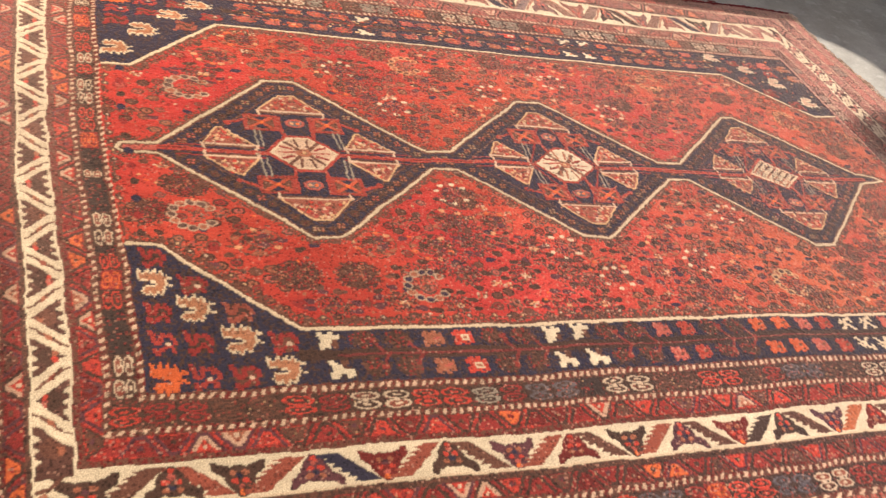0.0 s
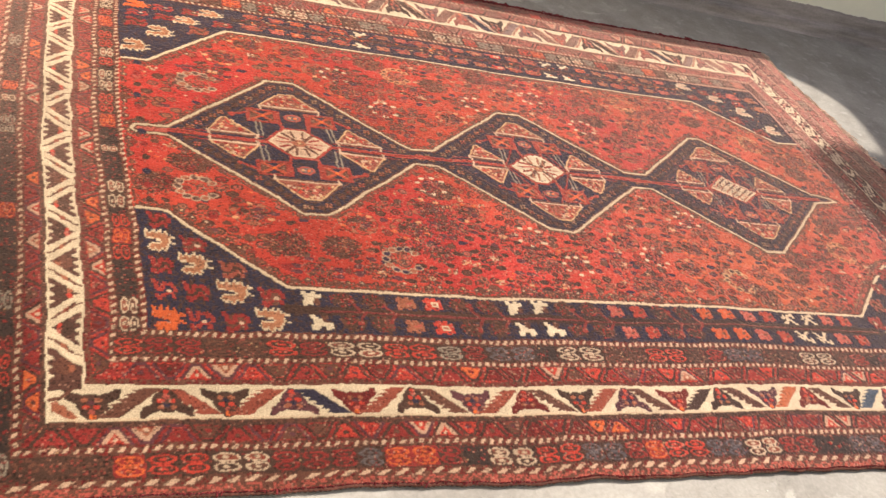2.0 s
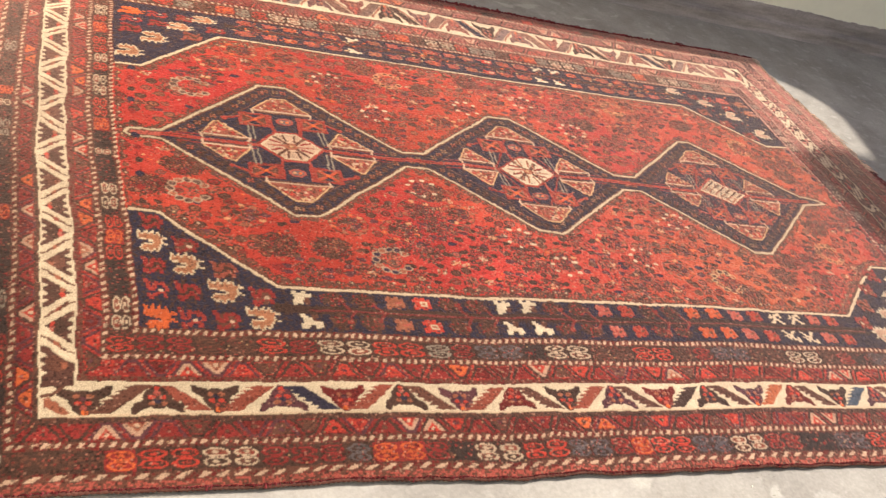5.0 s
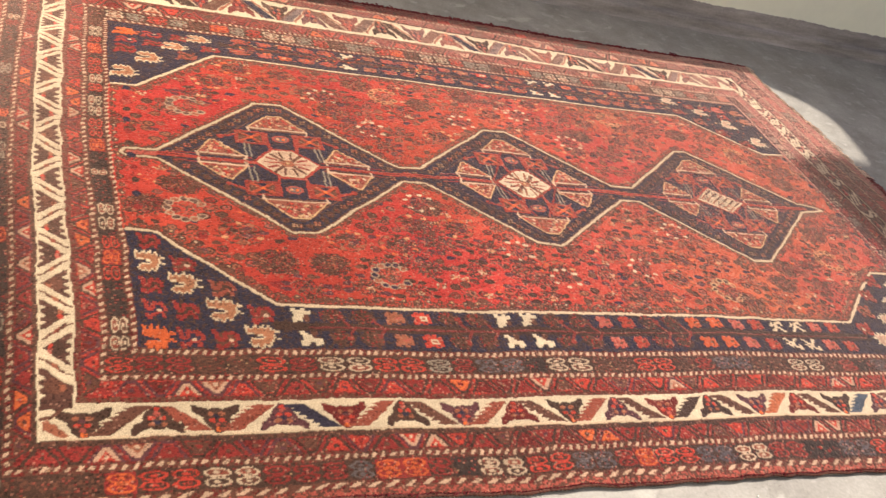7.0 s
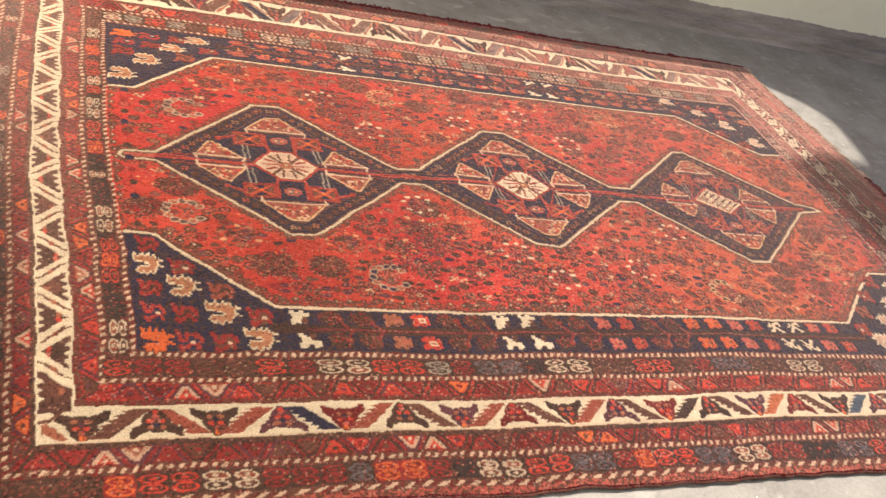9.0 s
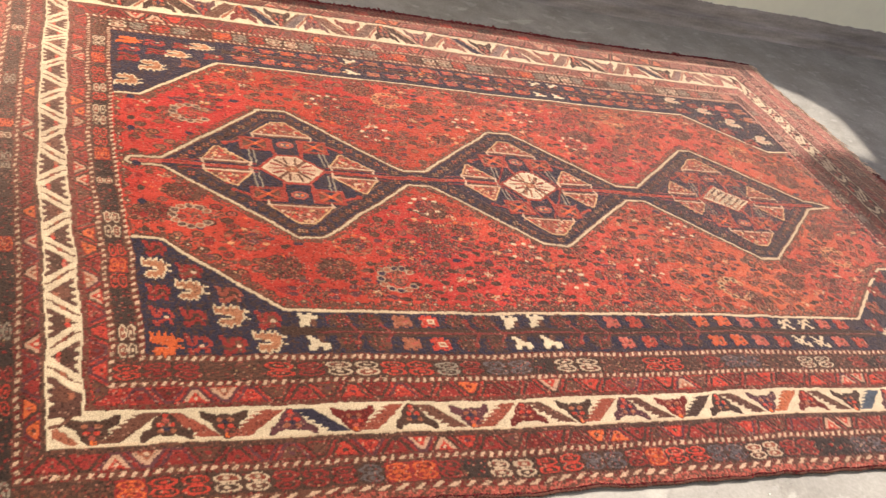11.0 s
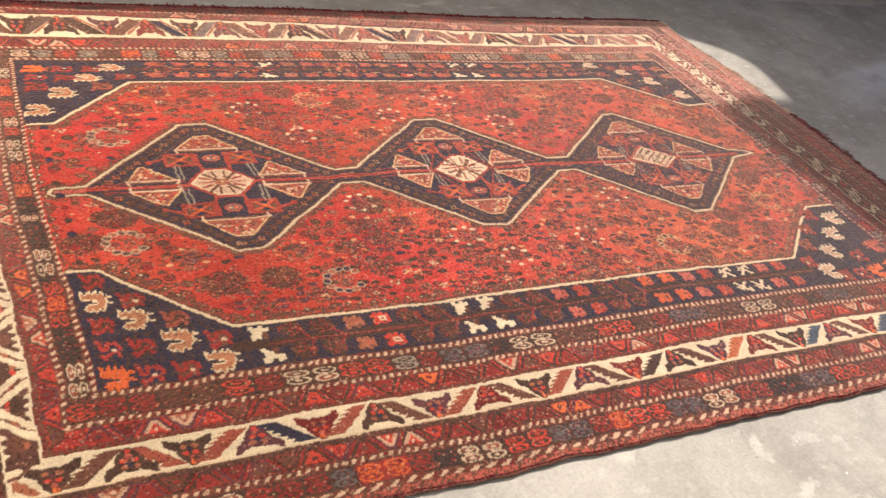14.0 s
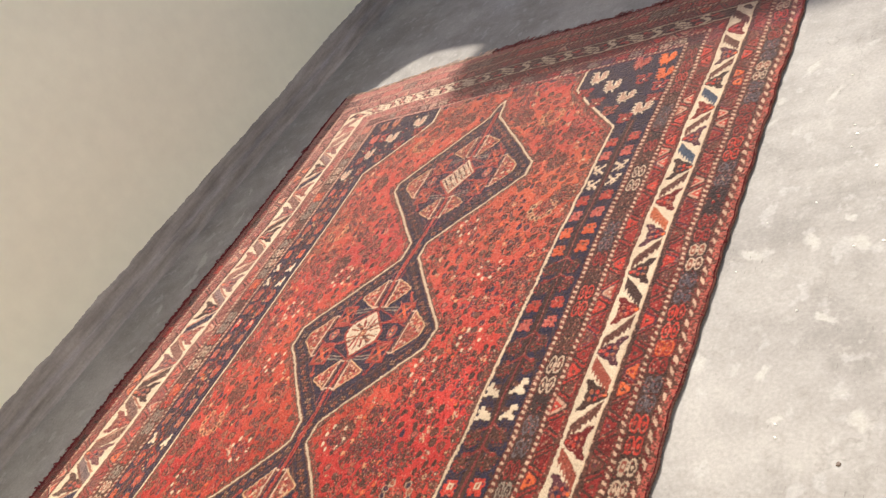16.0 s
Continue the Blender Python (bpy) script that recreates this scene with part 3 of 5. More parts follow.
for x, y in ((1.089, 0.554), (1.187, 0.455), (1.450, 0.510), (1.480, 1.105), (0.815, 1.067), (1.650, 0.685), (1.125, 1.159), (0.700, 1.215), (1.345, 1.245), (0.864, 0.730)):
    if free(x, y, 0.030):
        white_ring(x, y)
for turn_ in range(190):
    x, y = 2.40 - 1.75 * rng.rand() ** 1.4, 0.36 + 1.02 * rng.rand()
    if free(x, y, 0.035):
        mottle(x, y, 0.040 + 0.020 * rng.rand(), 0.022 + 0.014 * rng.rand(), ('plum', 'umber', 'wine', 'olive', 'brown'), 0.36)
# a dark speckled flower at the field's lower corner
plum_cloud(0.460, 0.470)
mottle(0.460, 0.470, 0.056, 0.046, ('brown', 'wine', 'umber', 'brown'), 0.4)


def along(pts, off, step):
    """Points beside a closed outline, with its direction, at even steps."""
    for (ax, ay), (bx, by) in zip(pts, pts[1:] + pts[:1]):
        d = math.hypot(bx - ax, by - ay)
        tx, ty = (bx - ax) / d, (by - ay) / d
        for q in range(int(d / step)):
            f = (q + 0.5) * step
            yield ax + tx * f - ty * off, ay + ty * f + tx * off, tx, ty


# speckled rims along the pale lines
rim = field & (((hex_d < 0.027) & (inset > 0.205)) | (chain_d < 0.021))
dye[rim & (coarse < 0.52)] = DYES['umber']
dye[rim & (coarse > 0.86)] = DYES['olive']
# a row of small brown eyes follows the edge of the field
for x, y, tx, ty in along(HEX, 0.027, 0.030):
    j, i = int((y - V0) / STEP), int((x - U0) / STEP)
    if field[j, i] and inset[j, i] > 0.215:
        rug_plane.disc(x, y, 0.0080, ('umber', 'olive', 'brown')[rng.randint(3)], 0.0066, 7)
        rug_plane.disc(x, y, 0.0034, ('tan', 'rose', 'rust', 'shell')[rng.randint(4)], 0.0030, 5)

# worn flowers: the old dyes have bled into the ground
dye[field] = 0.97 * dye[field] + 0.03 * base_red[field]

dye[chain_in] = DYES['navy']
dye[chain_in & (coarse < 0.22)] = DYES['brown']
ribbon = chain_in & (chain_d > 0.010) & (chain_d < 0.048)
dye[ribbon & (coarse < 0.35)] = DYES['brown']
for x, y, tx, ty in along(CHAIN, -0.0265, 0.027):
    j, i = int((y - V0) / STEP), int((x - U0) / STEP)
    if not (chain_in[j, i] and 0.018 < chain_d[j, i] < 0.034):
        continue
    c = ('rose', 'rust', (0.25, 0.135, 0.08), 'umber', 'rust', 'umber')[rng.randint(6)]
    rug_plane.disc(x, y, 0.0115, 'brown', 0.0115, 8)
    for a in (45, 135, 225, 315):
        a = math.radians(a)
        rug_plane.disc(x + 0.0066 * math.cos(a), y + 0.0066 * math.sin(a), 0.0034, c, 0.0034, 5)
    rug_plane.disc(x, y, 0.0022, 'wine', n=5)
edge_line = chain_in & (chain_d > 0.046) & (chain_d < 0.050)
dye[edge_line] = DYES['umber']


# ---- medallions ----
def hooked(x, y, half, base, rise, flat, sy):
    """A tent-shaped panel with small hooks at the ends of its foot; sy = 1 points up, -1 down."""
    skew = -0.012 * sy if flat < 0.01 else 0.0
    out = [(x - half, y + sy * base), (x - flat + skew, y + sy * (base + rise)), (x + flat + skew, y + sy * (base + rise)), (x + half, y + sy * base)]
    rug_plane.poly(out, (0.20, 0.058, 0.036))
    for q in range(56):
        f = rng.rand()
        rug_plane.disc(x + (2 * rng.rand() - 1) * (half * (1 - f) + flat * f) * 0.8, y + sy * (base + rise * f * 0.8 + 0.006), 0.0050, ('tan', 'red', 'umber', 'rose', 'wine', 'shell')[q % 6], n=5)
    rug_plane.line(out, 0.0046, 'tan')
    rug_plane.line([(out[0][0], out[0][1] - sy * 0.006), (out[3][0], out[3][1] - sy * 0.006)], 0.006, 'umber')
    rug_plane.line([out[0], out[3]], 0.0056, 'shell')
    for e in (-1, 1):
        rug_plane.line([(x + e * half, y + sy * base), (x + e * (half - 0.003), y + sy * (base - 0.015))], 0.0062, 'shell')


def cross_box(x, y, w, h):
    rug_plane.rect(x - w, y - h, x + w, y + h, (0.235, 0.033, 0.022))
    rug_plane.rect(x - w * 0.74, y - h * 0.70, x + w * 0.74, y + h * 0.70, 'umber')
    rug_plane.disc(x, y + h * 0.45, w * 0.34, 'navy', h * 0.28, 6)
    rug_plane.disc(x, y - h * 0.45, w * 0.34, 'navy', h * 0.28, 6)
    rug_plane.line([(x - w * 0.62, y - h * 0.58), (x + w * 0.62, y + h * 0.58)], 0.0090, (0.33, 0.055, 0.026))
    rug_plane.line([(x - w * 0.62, y + h * 0.58), (x + w * 0.62, y - h * 0.58)], 0.0090, (0.33, 0.055, 0.026))
    rug_plane.disc(x, y, 0.0060, 'orange', n=6)


def medallion(cx, cy, kind):
    red = (0.25, 0.033, 0.022)
    rug_plane.line([(cx - 0.30, cy - 0.003), (cx + 0.30, cy - 0.003)], 0.012, red)
    for e in (-1, 1):
        rug_plane.line([(cx + e * 0.26, cy + 0.014), (cx + e * 0.09, cy + 0.014)], 0.004, 'wine')
        rug_plane.line([(cx + e * 0.26, cy - 0.020), (cx + e * 0.09, cy - 0.020)], 0.004, 'wine')
    for sy in (-1, 1):
        for ex in (-0.078, 0.078):
            cross_box(cx + ex, cy + sy * 0.111, 0.037, 0.030)
        rug_plane.rect(cx - 0.042, cy + sy * 0.111 - 0.030, cx - 0.032, cy + sy * 0.111 + 0.030, red)
        rug_plane.rect(cx + 0.032, cy + sy * 0.111 - 0.030, cx + 0.042, cy + sy * 0.111 + 0.030, red)
        rug_plane.disc(cx, cy + sy * 0.113, 0.024, 'rose', 0.017, 8)
        rug_plane.disc(cx, cy + sy * 0.113, 0.016, 'slate', 0.011, 8)
        rug_plane.disc(cx - 0.007, cy + sy * 0.113, 0.0055, 'peach', n=6)
        rug_plane.disc(cx + 0.007, cy + sy * 0.113, 0.0055, 'orange', n=6)
        for ex in (-0.030, 0.034):
            rug_plane.line([(cx + ex, cy + sy * 0.050), (cx + ex * 1.2, cy + sy * 0.086)], 0.0095, red)
        for ex in (-0.100, -0.088, 0.088, 0.100):
            rug_plane.line([(cx + ex, cy + sy * 0.022), (cx + ex * 0.96, cy + sy * 0.082)], 0.0044, 'grey')
        hooked(cx - 0.155, cy, 0.053, 0.021, 0.060, 0.004, sy)
        hooked(cx + 0.158, cy, 0.058, 0.023, 0.062, 0.004, sy)
        hooked(cx - 0.001, cy, 0.080, 0.156, 0.064, 0.018, sy)
        for ex in (-0.122, 0.122):
            rug_plane.line([(cx + ex * 0.94, cy + sy * 0.118), (cx + ex * 1.25, cy + sy * 0.100)], 0.0075, red)
            rug_plane.disc(cx + ex * 1.22, cy + sy * 0.102, 0.009, red, 0.008, 6)
    if kind:
        for e in (-1, 1):
            rug_plane.line([(cx + e * 0.10, cy), (cx + e * 0.02, cy + 0.150)], 0.006, 'wine')
            rug_plane.line([(cx + e * 0.10, cy), (cx + e * 0.02, cy - 0.145)], 0.006, 'wine')
    # the pale lozenge, a leaning six-sided figure, with dark rays from its heart
    w, h, f, lean = ((0.079, 0.058, 0.025, -0.004), (0.084, 0.062, 0.018, 0.014), (0.096, 0.060, 0.024, 0.026))[kind]
    shape = [(-w, 0.000), (-f + lean, h), (f + lean, h), (w, 0.000), (f - lean, -h), (-f - lean, -h)] if kind < 2 else [(-0.086, 0.004), (-0.010, 0.066), (0.088, 0.000), (0.018, -0.054)]
    rug_plane.poly([(cx + 1.12 * a, cy + 1.14 * b) for a, b in shape], red)
    rug_plane.poly([(cx + a, cy + b) for a, b in shape], ('shell', 'ivory', 'bone')[kind])
    rug_plane.line([(cx + 0.93 * a, cy + 0.93 * b) for a, b in shape + shape[:1]], 0.006, ('cream', 'ivory', 'cream')[kind])
    if kind == 2:
        for q in range(6):
            f_ = (q + 0.6) / 6.2
            ax, ay = cx - 0.010 + 0.098 * f_, cy + 0.066 - 0.066 * f_
            for e0, e1, c in ((0.10, 0.46, 'umber'), (0.56, 0.90, 'rust')):
                rug_plane.line([(ax - 0.073 * e0, ay - 0.058 * e0), (ax - 0.073 * e1, ay - 0.058 * e1)], 0.0052, c)
    else:
        for ex in (-1, 1):
            for ey in (-1, 1):
                rug_plane.line([(cx + ex * 0.008, cy + ey * 0.007), (cx + ex * 0.036, cy + ey * 0.038)], 0.0085, 'umber')
                rug_plane.line([(cx + ex * 0.026, cy + ey * 0.012), (cx + ex * 0.050, cy + ey * 0.020)], 0.0070, 'wine')
                rug_plane.line([(cx + ex * 0.010, cy + ey * 0.022), (cx + ex * 0.016, cy + ey * 0.050)], 0.0058, 'rust' if kind else 'umber')
                if kind:
                    rug_plane.line([(cx + ex * 0.022, cy + ey * 0.008), (cx + ex * 0.030, cy + ey * 0.044)], 0.0050, 'rust')
        rug_plane.line([(cx - w * 0.72, cy + 0.001), (cx + w * 0.72, cy - 0.001)], 0.0050, 'rose')
        rug_plane.disc(cx, cy, 0.017, 'rust', 0.014, 8)
        rug_plane.disc(cx, cy, 0.005, 'tan', n=6)


for n_, (mx, my) in enumerate(((0.540, 0.853), (1.222, 0.857), (1.925, 0.857))):
    medallion(mx, my, n_)
# the later medallions have worn: stray knots blur their figures
for mx, my, share_, palette in ((1.222, 0.857, 0.07, ('navy', 'umber', 'rust', 'brown')), (1.925, 0.857, 0.22, ('rust', 'umber', 'navy', 'rose', 'plum', 'navy'))):
    mottle(mx, my, 0.25, 0.215, palette, share_)
for a_, b_ in ((0.250, 0.30), (0.80, 0.96), (1.48, 1.65), (2.16, 2.27)):
    rug_plane.line([(a_, 0.853), (b_, 0.854)], 0.013, (0.25, 0.033, 0.022))
    rug_plane.line([(a_, 0.853), (b_, 0.854)], 0.004, 'dark')
rug_plane.poly(((0.186, 0.838), (0.244, 0.838), (0.244, 0.860), (0.186, 0.858)), 'rose')
pale = chain_d + 0.0012 * (coarse - 0.5)
dye[(pale < 0.0080) & (pale >= 0.0036)] = DYES['umber']
dye[pale < 0.0037] = np.array(DYES['cream']) * 0.9
pale = hex_d + 0.0012 * (coarse - 0.5)
core = inset > 0.207
dye[(pale < 0.0095) & (pale >= 0.0040) & core & hex_in] = DYES['umber']
dye[(pale < 0.0040) & core] = DYES['cream']


# ---- figures on the navy corners and along the navy bands ----
CROWN = ("#....#...#........", "##..##..##..#.....", "#o##oo##oo##o#....", "#oooooooooooo#.#..", "#oooooooooooooo###", ".####ooooooooo#...", "......###ooooo#...",
         ".........#oooo##..", "...######ooooo#.##", "..#oooooooooo#....", ".#oooooooooo#.....", "..#oo#ooo#oo#.....", "...##.#o#.##......", ".......#..........")
BUD = ("##..........", "###..##.##..", ".##.#######.", ".##.##...###", ".#####....##", "..###..##.##", "......####..", ".##.###..##.", ".#####...##.", "..##........")
DOG_UP = ("##..##..", "########", ".#######", ".####oo.", ".####oo.", "####ooo.", "####.oo.", "##......")
DOG_LOW = ("##..ooo.", "###.ooo.", ".###oo..", ".####oo.", ".#######", "########", "###..###", "##...##.")
PRONGS = ("##....##", ".##..##.", "..####..", "##.##...", ".####..#", "..#.####", "......##")
BEAST = (".##.##..", "######.#", "########", ".####oo#", ".###oo##", "########", "#####.##", "##..##..")


def chart(rows_, x, y, w, h, colours, mx_=1, my_=1):
    """Ties a figure from a small knot chart; the letters stand for dyes."""
    n, m_ = len(rows_[0]), len(rows_)
    a, b = w / n, h / m_
    for j_, row_ in enumerate(rows_):
        for i_, ch_ in enumerate(row_):
            if ch_ in colours:
                px, py = x + mx_ * (i_ - n / 2) * a, y - my_ * (j_ - m_ / 2) * b
                fill(((px, py), (px + mx_ * a * 1.02, py), (px + mx_ * a * 1.02, py - my_ * b * 1.02), (px, py - my_ * b * 1.02)), colours[ch_])


def crown(x, y, c, rimc, mx_=1, my_=1, size=1.0):
    """A flower head on its side, with a comb of petals."""
    c_ = tuple(tone(c))
    rim_ = tuple(tone(rimc)) if rimc else c_
    chart(CROWN, x, y, 0.066 * size, 0.070 * size, {'#': rim_, 'o': c_}, mx_, my_)


def bud(x, y, c, c2, mx_=1, my_=1):
    c_ = tuple(tone(c))
    rug_plane.disc(x, y, 0.022, c2, 0.024, 8)
    chart(BUD, x, y, 0.052, 0.056, {'#': c_}, mx_, my_)


CROWN_ROWS = {(1, 0): ((0.203, 0.452), (0.270, 0.388), (0.338, 0.316), (0.402, 0.240)), (-1, 0): ((2.352, 0.488), (2.286, 0.416), (2.203, 0.340), (2.112, 0.257)),
              (1, 1): ((0.194, 1.223), (0.254, 1.321), (0.316, 1.423), (0.380, 1.519)), (-1, 1): ((2.071, 1.540), (2.185, 1.455), (2.272, 1.357), (2.338, 1.245))}
for mirror, cy_ in ((1, 0), (-1, 0), (1, 1), (-1, 1)):
    def put(x, y):
        return (x if mirror > 0 else 2.486 - x), (y if not cy_ else 1.715 - y)
    sy_ = -1 if cy_ else 1
    whites = CROWN_ROWS[mirror, cy_]
    drop = 0.022 if cy_ else 0.0
    for x, y, c, c2 in ((0.262, 0.236, (0.225, 0.028, 0.020), 'navy'), (0.330, 0.234, 'wine', 'umber'), (0.200, 0.310, (0.225, 0.028, 0.020), 'navy'), (0.265, 0.310, 'wine', 'brown'),
                        (0.200, 0.380, 'wine', 'brown'), (0.272, 0.448, 'wine', 'umber'), (0.340, 0.378, (0.20, 0.045, 0.028), 'brown'), (0.405, 0.304, 'wine', 'umber'), (0.205, 0.516, 'wine', 'brown')):
        if min(math.hypot(put(x, y - drop)[0] - a_, put(x, y - drop)[1] - b_) for a_, b_ in whites) < 0.048:
            continue
        bud(*put(x, y - drop), c, c2, mirror, sy_)
        if c2 != 'brown':
            px, py = put(x + 0.008, y - 0.004 - drop)
            rug_plane.disc(px, py, 0.0058, 'shell', 0.0048, 6)
    crown(*put(0.202, 0.234 - drop), (0.43, 0.078, 0.022) if mirror > 0 or not cy_ else 'rose', None, mirror, sy_, 0.98)
    for x, y in whites:
        crown(x, y, (0.27, 0.105, 0.052) if mirror > 0 else (0.33, 0.19, 0.125), 'cream' if mirror > 0 else 'ivory', mirror, sy_, 1.0)
    if mirror < 0:
        for x, y, c in ((0.124, 0.250, 'orange'), (0.112, 0.340, 'rose')):
            crown(*put(x, y - drop), c if not cy_ else 'rust', None, mirror, sy_, 0.94)


def beast(x, y, c, row, up):
    """A small four-legged figure, its near side tied in brown."""
    chart(DOG_UP if row else DOG_LOW, x, y, 0.043, 0.042, {'#': tuple(tone(c)), 'o': tuple(tone('umber'))}, 1, up)


def blossom(x, y, c, c2, up):
    chart(BEAST, x, y, 0.041, 0.039, {'#': tuple(tone(c)), 'o': tuple(tone(c2))}, 1, up)


BAND = "WDDFfDDWWDDRRDDOORRWWRR"
for lo, hi, mid, text in ((0.237, 0.304, 0.270, BAND), (1.545, 1.442, 1.496, "DRRDDWRRDDRFfDDWWRRDDRR")):
    up = 1 if hi > lo else -1
    s0 = 0.445
    rug_plane.line([(0.44, mid), (2.05, mid)], 0.026, 'brown')
    rug_plane.line([(0.50, mid), (2.05, mid - 0.002)], 0.005, (0.13, 0.024, 0.020))
    for q, ch in enumerate(text):
        x = s0 + 0.041 + q * 0.0669
        if x > 2.03:
            break
        for row, y in ((0, lo), (1, hi)):
            xo = x + (0.008 if row == 0 else 0.0) + 0.006 * (rng.rand() - 0.5)
            sy_ = -up if row else up
            if ch == 'W' and up > 0 and q > 12:
                chart(PRONGS, xo, y, 0.046, 0.040, {'#': tuple(tone('cream'))}, 1, sy_)
            elif ch == 'W':
                beast(xo, y, 'ivory', row, up)
            elif ch == 'O':
                blossom(xo, y, (0.35, 0.060, 0.022), 'umber', up)
            elif ch == 'R':
                blossom(xo, y, (((0.25, 0.032, 0.020), 'rose')[q % 2] if up > 0 else ('rust', 'rose', (0.36, 0.065, 0.028))[q % 3]), 'umber', up)
            elif ch in 'Ff':
                blossom(xo, y, 'rust' if ch == 'F' else 'red', 'rose', up)
                if ch == 'f':
                    rug_plane.rect(xo - 0.004, y - 0.009, xo + 0.013, y + 0.007, 'cream')
                    rug_plane.rect(xo + 0.001, y - 0.004, xo + 0.008, y + 0.002, 'rust')
            else:
                mottle(xo - 0.004, y, 0.028, 0.023, ('brown', 'brown', 'umber', 'umber', 'wine', 'brown') if up > 0 else ('rust', 'umber', 'rose', 'red'), 1.0)
                tip = (xo + 0.024, mid + (y - mid) * 0.45)
                rug_plane.line([(xo + 0.012, y + (y - mid) * 0.1), tip, (xo + 0.036, mid)], 0.0068, (0.15, 0.024, 0.019))
                rug_plane.disc(xo + 0.016, y, 0.008, (0.19, 0.028, 0.020) if q % 2 else 'umber', 0.006, 6)
# small odd figures crowd the far band and the far corners
for q in range(520):
    x, y = 0.45 + 1.98 * rng.rand(), 1.43 + 0.13 * rng.rand()
    if x > 2.05:
        y = 1.22 + 0.34 * rng.rand()
        if y < 1.56 - (x - 2.05) * 1.05 + 0.02 and x < 2.30 and y < 1.40 - (x - 2.05) * 0.95 + 0.04:
            continue
    j_, i_ = int((y - V0) / STEP), int((x - U0) / STEP)
    if hex_in[j_, i_] or inset[j_, i_] < 0.215:
        continue
    rug_plane.disc(x, y, 0.003 + 0.005 * rng.rand(), ('rust', 'wine', 'umber', 'rose', 'tan', 'wine', 'orange', 'plum')[q % 8], 0.003 + 0.003 * rng.rand(), 6)
# the upright strips of figures at both ends of the field
for x0 in (0.190, 2.39):
    for q in range(12):
        y = 0.585 + q * 0.050
        rug_plane.disc(x0 + 0.004, y, 0.009, ('brown', 'wine', 'navy')[q % 3], 0.012, 7)


# ---- border figures ----
def dots(side, s0, s1, t0, t1, period, c, slant):
    s = s0
    while s < s1:
        w = period * (0.42 + 0.12 * (rng.rand() - 0.5))
        j = 0.0012 * (rng.rand() - 0.5)
        side.poly(((s - slant, t0 + j), (s + w - slant, t0 + j), (s + w + slant, t1 + j), (s + slant, t1 + j)), c)
        s += period * (1 + 0.08 * (rng.rand() - 0.5))


def cartouches(side, s0, s1, t0, t1, text, period):
    """Square panels, each with a pair of looped rosettes."""
    look_up = {'O': ((0.42, 0.078, 0.024), 'wine'), 'R': ('red', 'brown'), 'W': ((0.37, 0.255, 0.170), 'brown'), 'D': ('wine', 'brown'), 'N': ('slate', 'brown'), 'B': ('grey', 'brown'), 'U': ('umber', 'brown'), 'K': ('brown', (0.034, 0.020, 0.016)), 'S': ('red', 'wine')}
    mid, h = (t0 + t1) / 2, (t1 - t0) / 2
    cells = [(s0 + q * period, period, text[q % len(text)]) for q in range(int((s1 + 0.01 - s0) / period))] if isinstance(text, str) else [(a, b - a, c) for a, b, c in text]
    for s, period, c_ in cells:
        c, back = look_up[c_]
        side.rect(s, t0, s + period, t1, back)
        if c_ != 'K':
            for e in (-1, 1):
                tm = mid + e * h * 0.46
                a, b = period * 0.47, h * 0.48
                side.disc(s + period / 2, tm, a, c, b, 9)
                side.disc(s + period / 2, tm, a * (0.66 if c_ not in 'WOR' else 0.72), back if c_ != 'W' else ('umber', 'brown', (0.17, 0.045, 0.026))[rng.randint(3)], b * (0.60 if c_ not in 'WOR' else 0.66), 9)
                side.disc(s + period / 2, tm, a * (0.30 if c_ == 'W' else 0.34), c, b * 0.30, 7)
                for z_ in range(7 if c_ == 'W' else 0):
                    z_ = 2 * math.pi * (z_ + 0.5) / 7
                    side.disc(s + period / 2 + a * 1.0 * math.cos(z_), tm + b * 1.0 * math.sin(z_), 0.0026, back, n=5)
            side.rect(s + period * 0.42, mid - h * 0.2, s + period * 0.58, mid + h * 0.2, c)
        else:
            for z_ in range(int(period / 0.012)):
                side.disc(s + period * rng.rand(), t0 + (t1 - t0) * rng.rand(), 0.004, ('wine', 'umber')[z_ % 2], n=5)


def guard(side, s0, s1, t0, t1, period, specials, tones=('red', 'wine', 'wine', 'umber', 'dark')):
    """A narrow red band: a dark vine zigzags between small triangles."""
    mid = (t0 + t1) / 2
    n = int((s1 - s0) / period)
    p = (s1 - s0) / n
    for q in range(n):
        s = s0 + q * p
        up = q % 2 == 0
        a, b = (t0, t1) if up else (t1, t0)
        c = tones[rng.randint(5)]
        sp = specials.get(q)
        if sp == 'O':
            c = (0.43, 0.085, 0.026)
        side.poly(((s + p * 0.06, a), (s + p * 0.94, a), (s + p * 0.62, b * 0.85 + a * 0.15), (s + p * 0.38, b * 0.85 + a * 0.15)), c)
        if sp == 'W':
            side.poly(((s + p * 0.02, a), (s + p * 0.98, a), (s + p * 0.62, b * 0.9 + a * 0.1), (s + p * 0.38, b * 0.9 + a * 0.1)), (0.36, 0.20, 0.13))
            side.poly(((s + p * 0.20, a), (s + p * 0.80, a), (s + p * 0.5, b * 0.72 + a * 0.28)), 'red' if q % 3 else 'rust')
            side.disc(s + p * 0.5, mid + (a - mid) * 0.55, 0.0045, 'shell', n=5)
        else:
            side.disc(s + p * 0.5, mid + (a - mid) * 0.3, 0.006, ('plum', 'brown', 'umber', 'wine')[rng.randint(4)], 0.005, 6)
        side.line([(s - p * 0.06, a), (s + p * 0.36, b), (s + p * 0.64, b), (s + p * 1.06, a)], 0.0060, 'brown' if rng.rand() < 0.7 else 'plum')


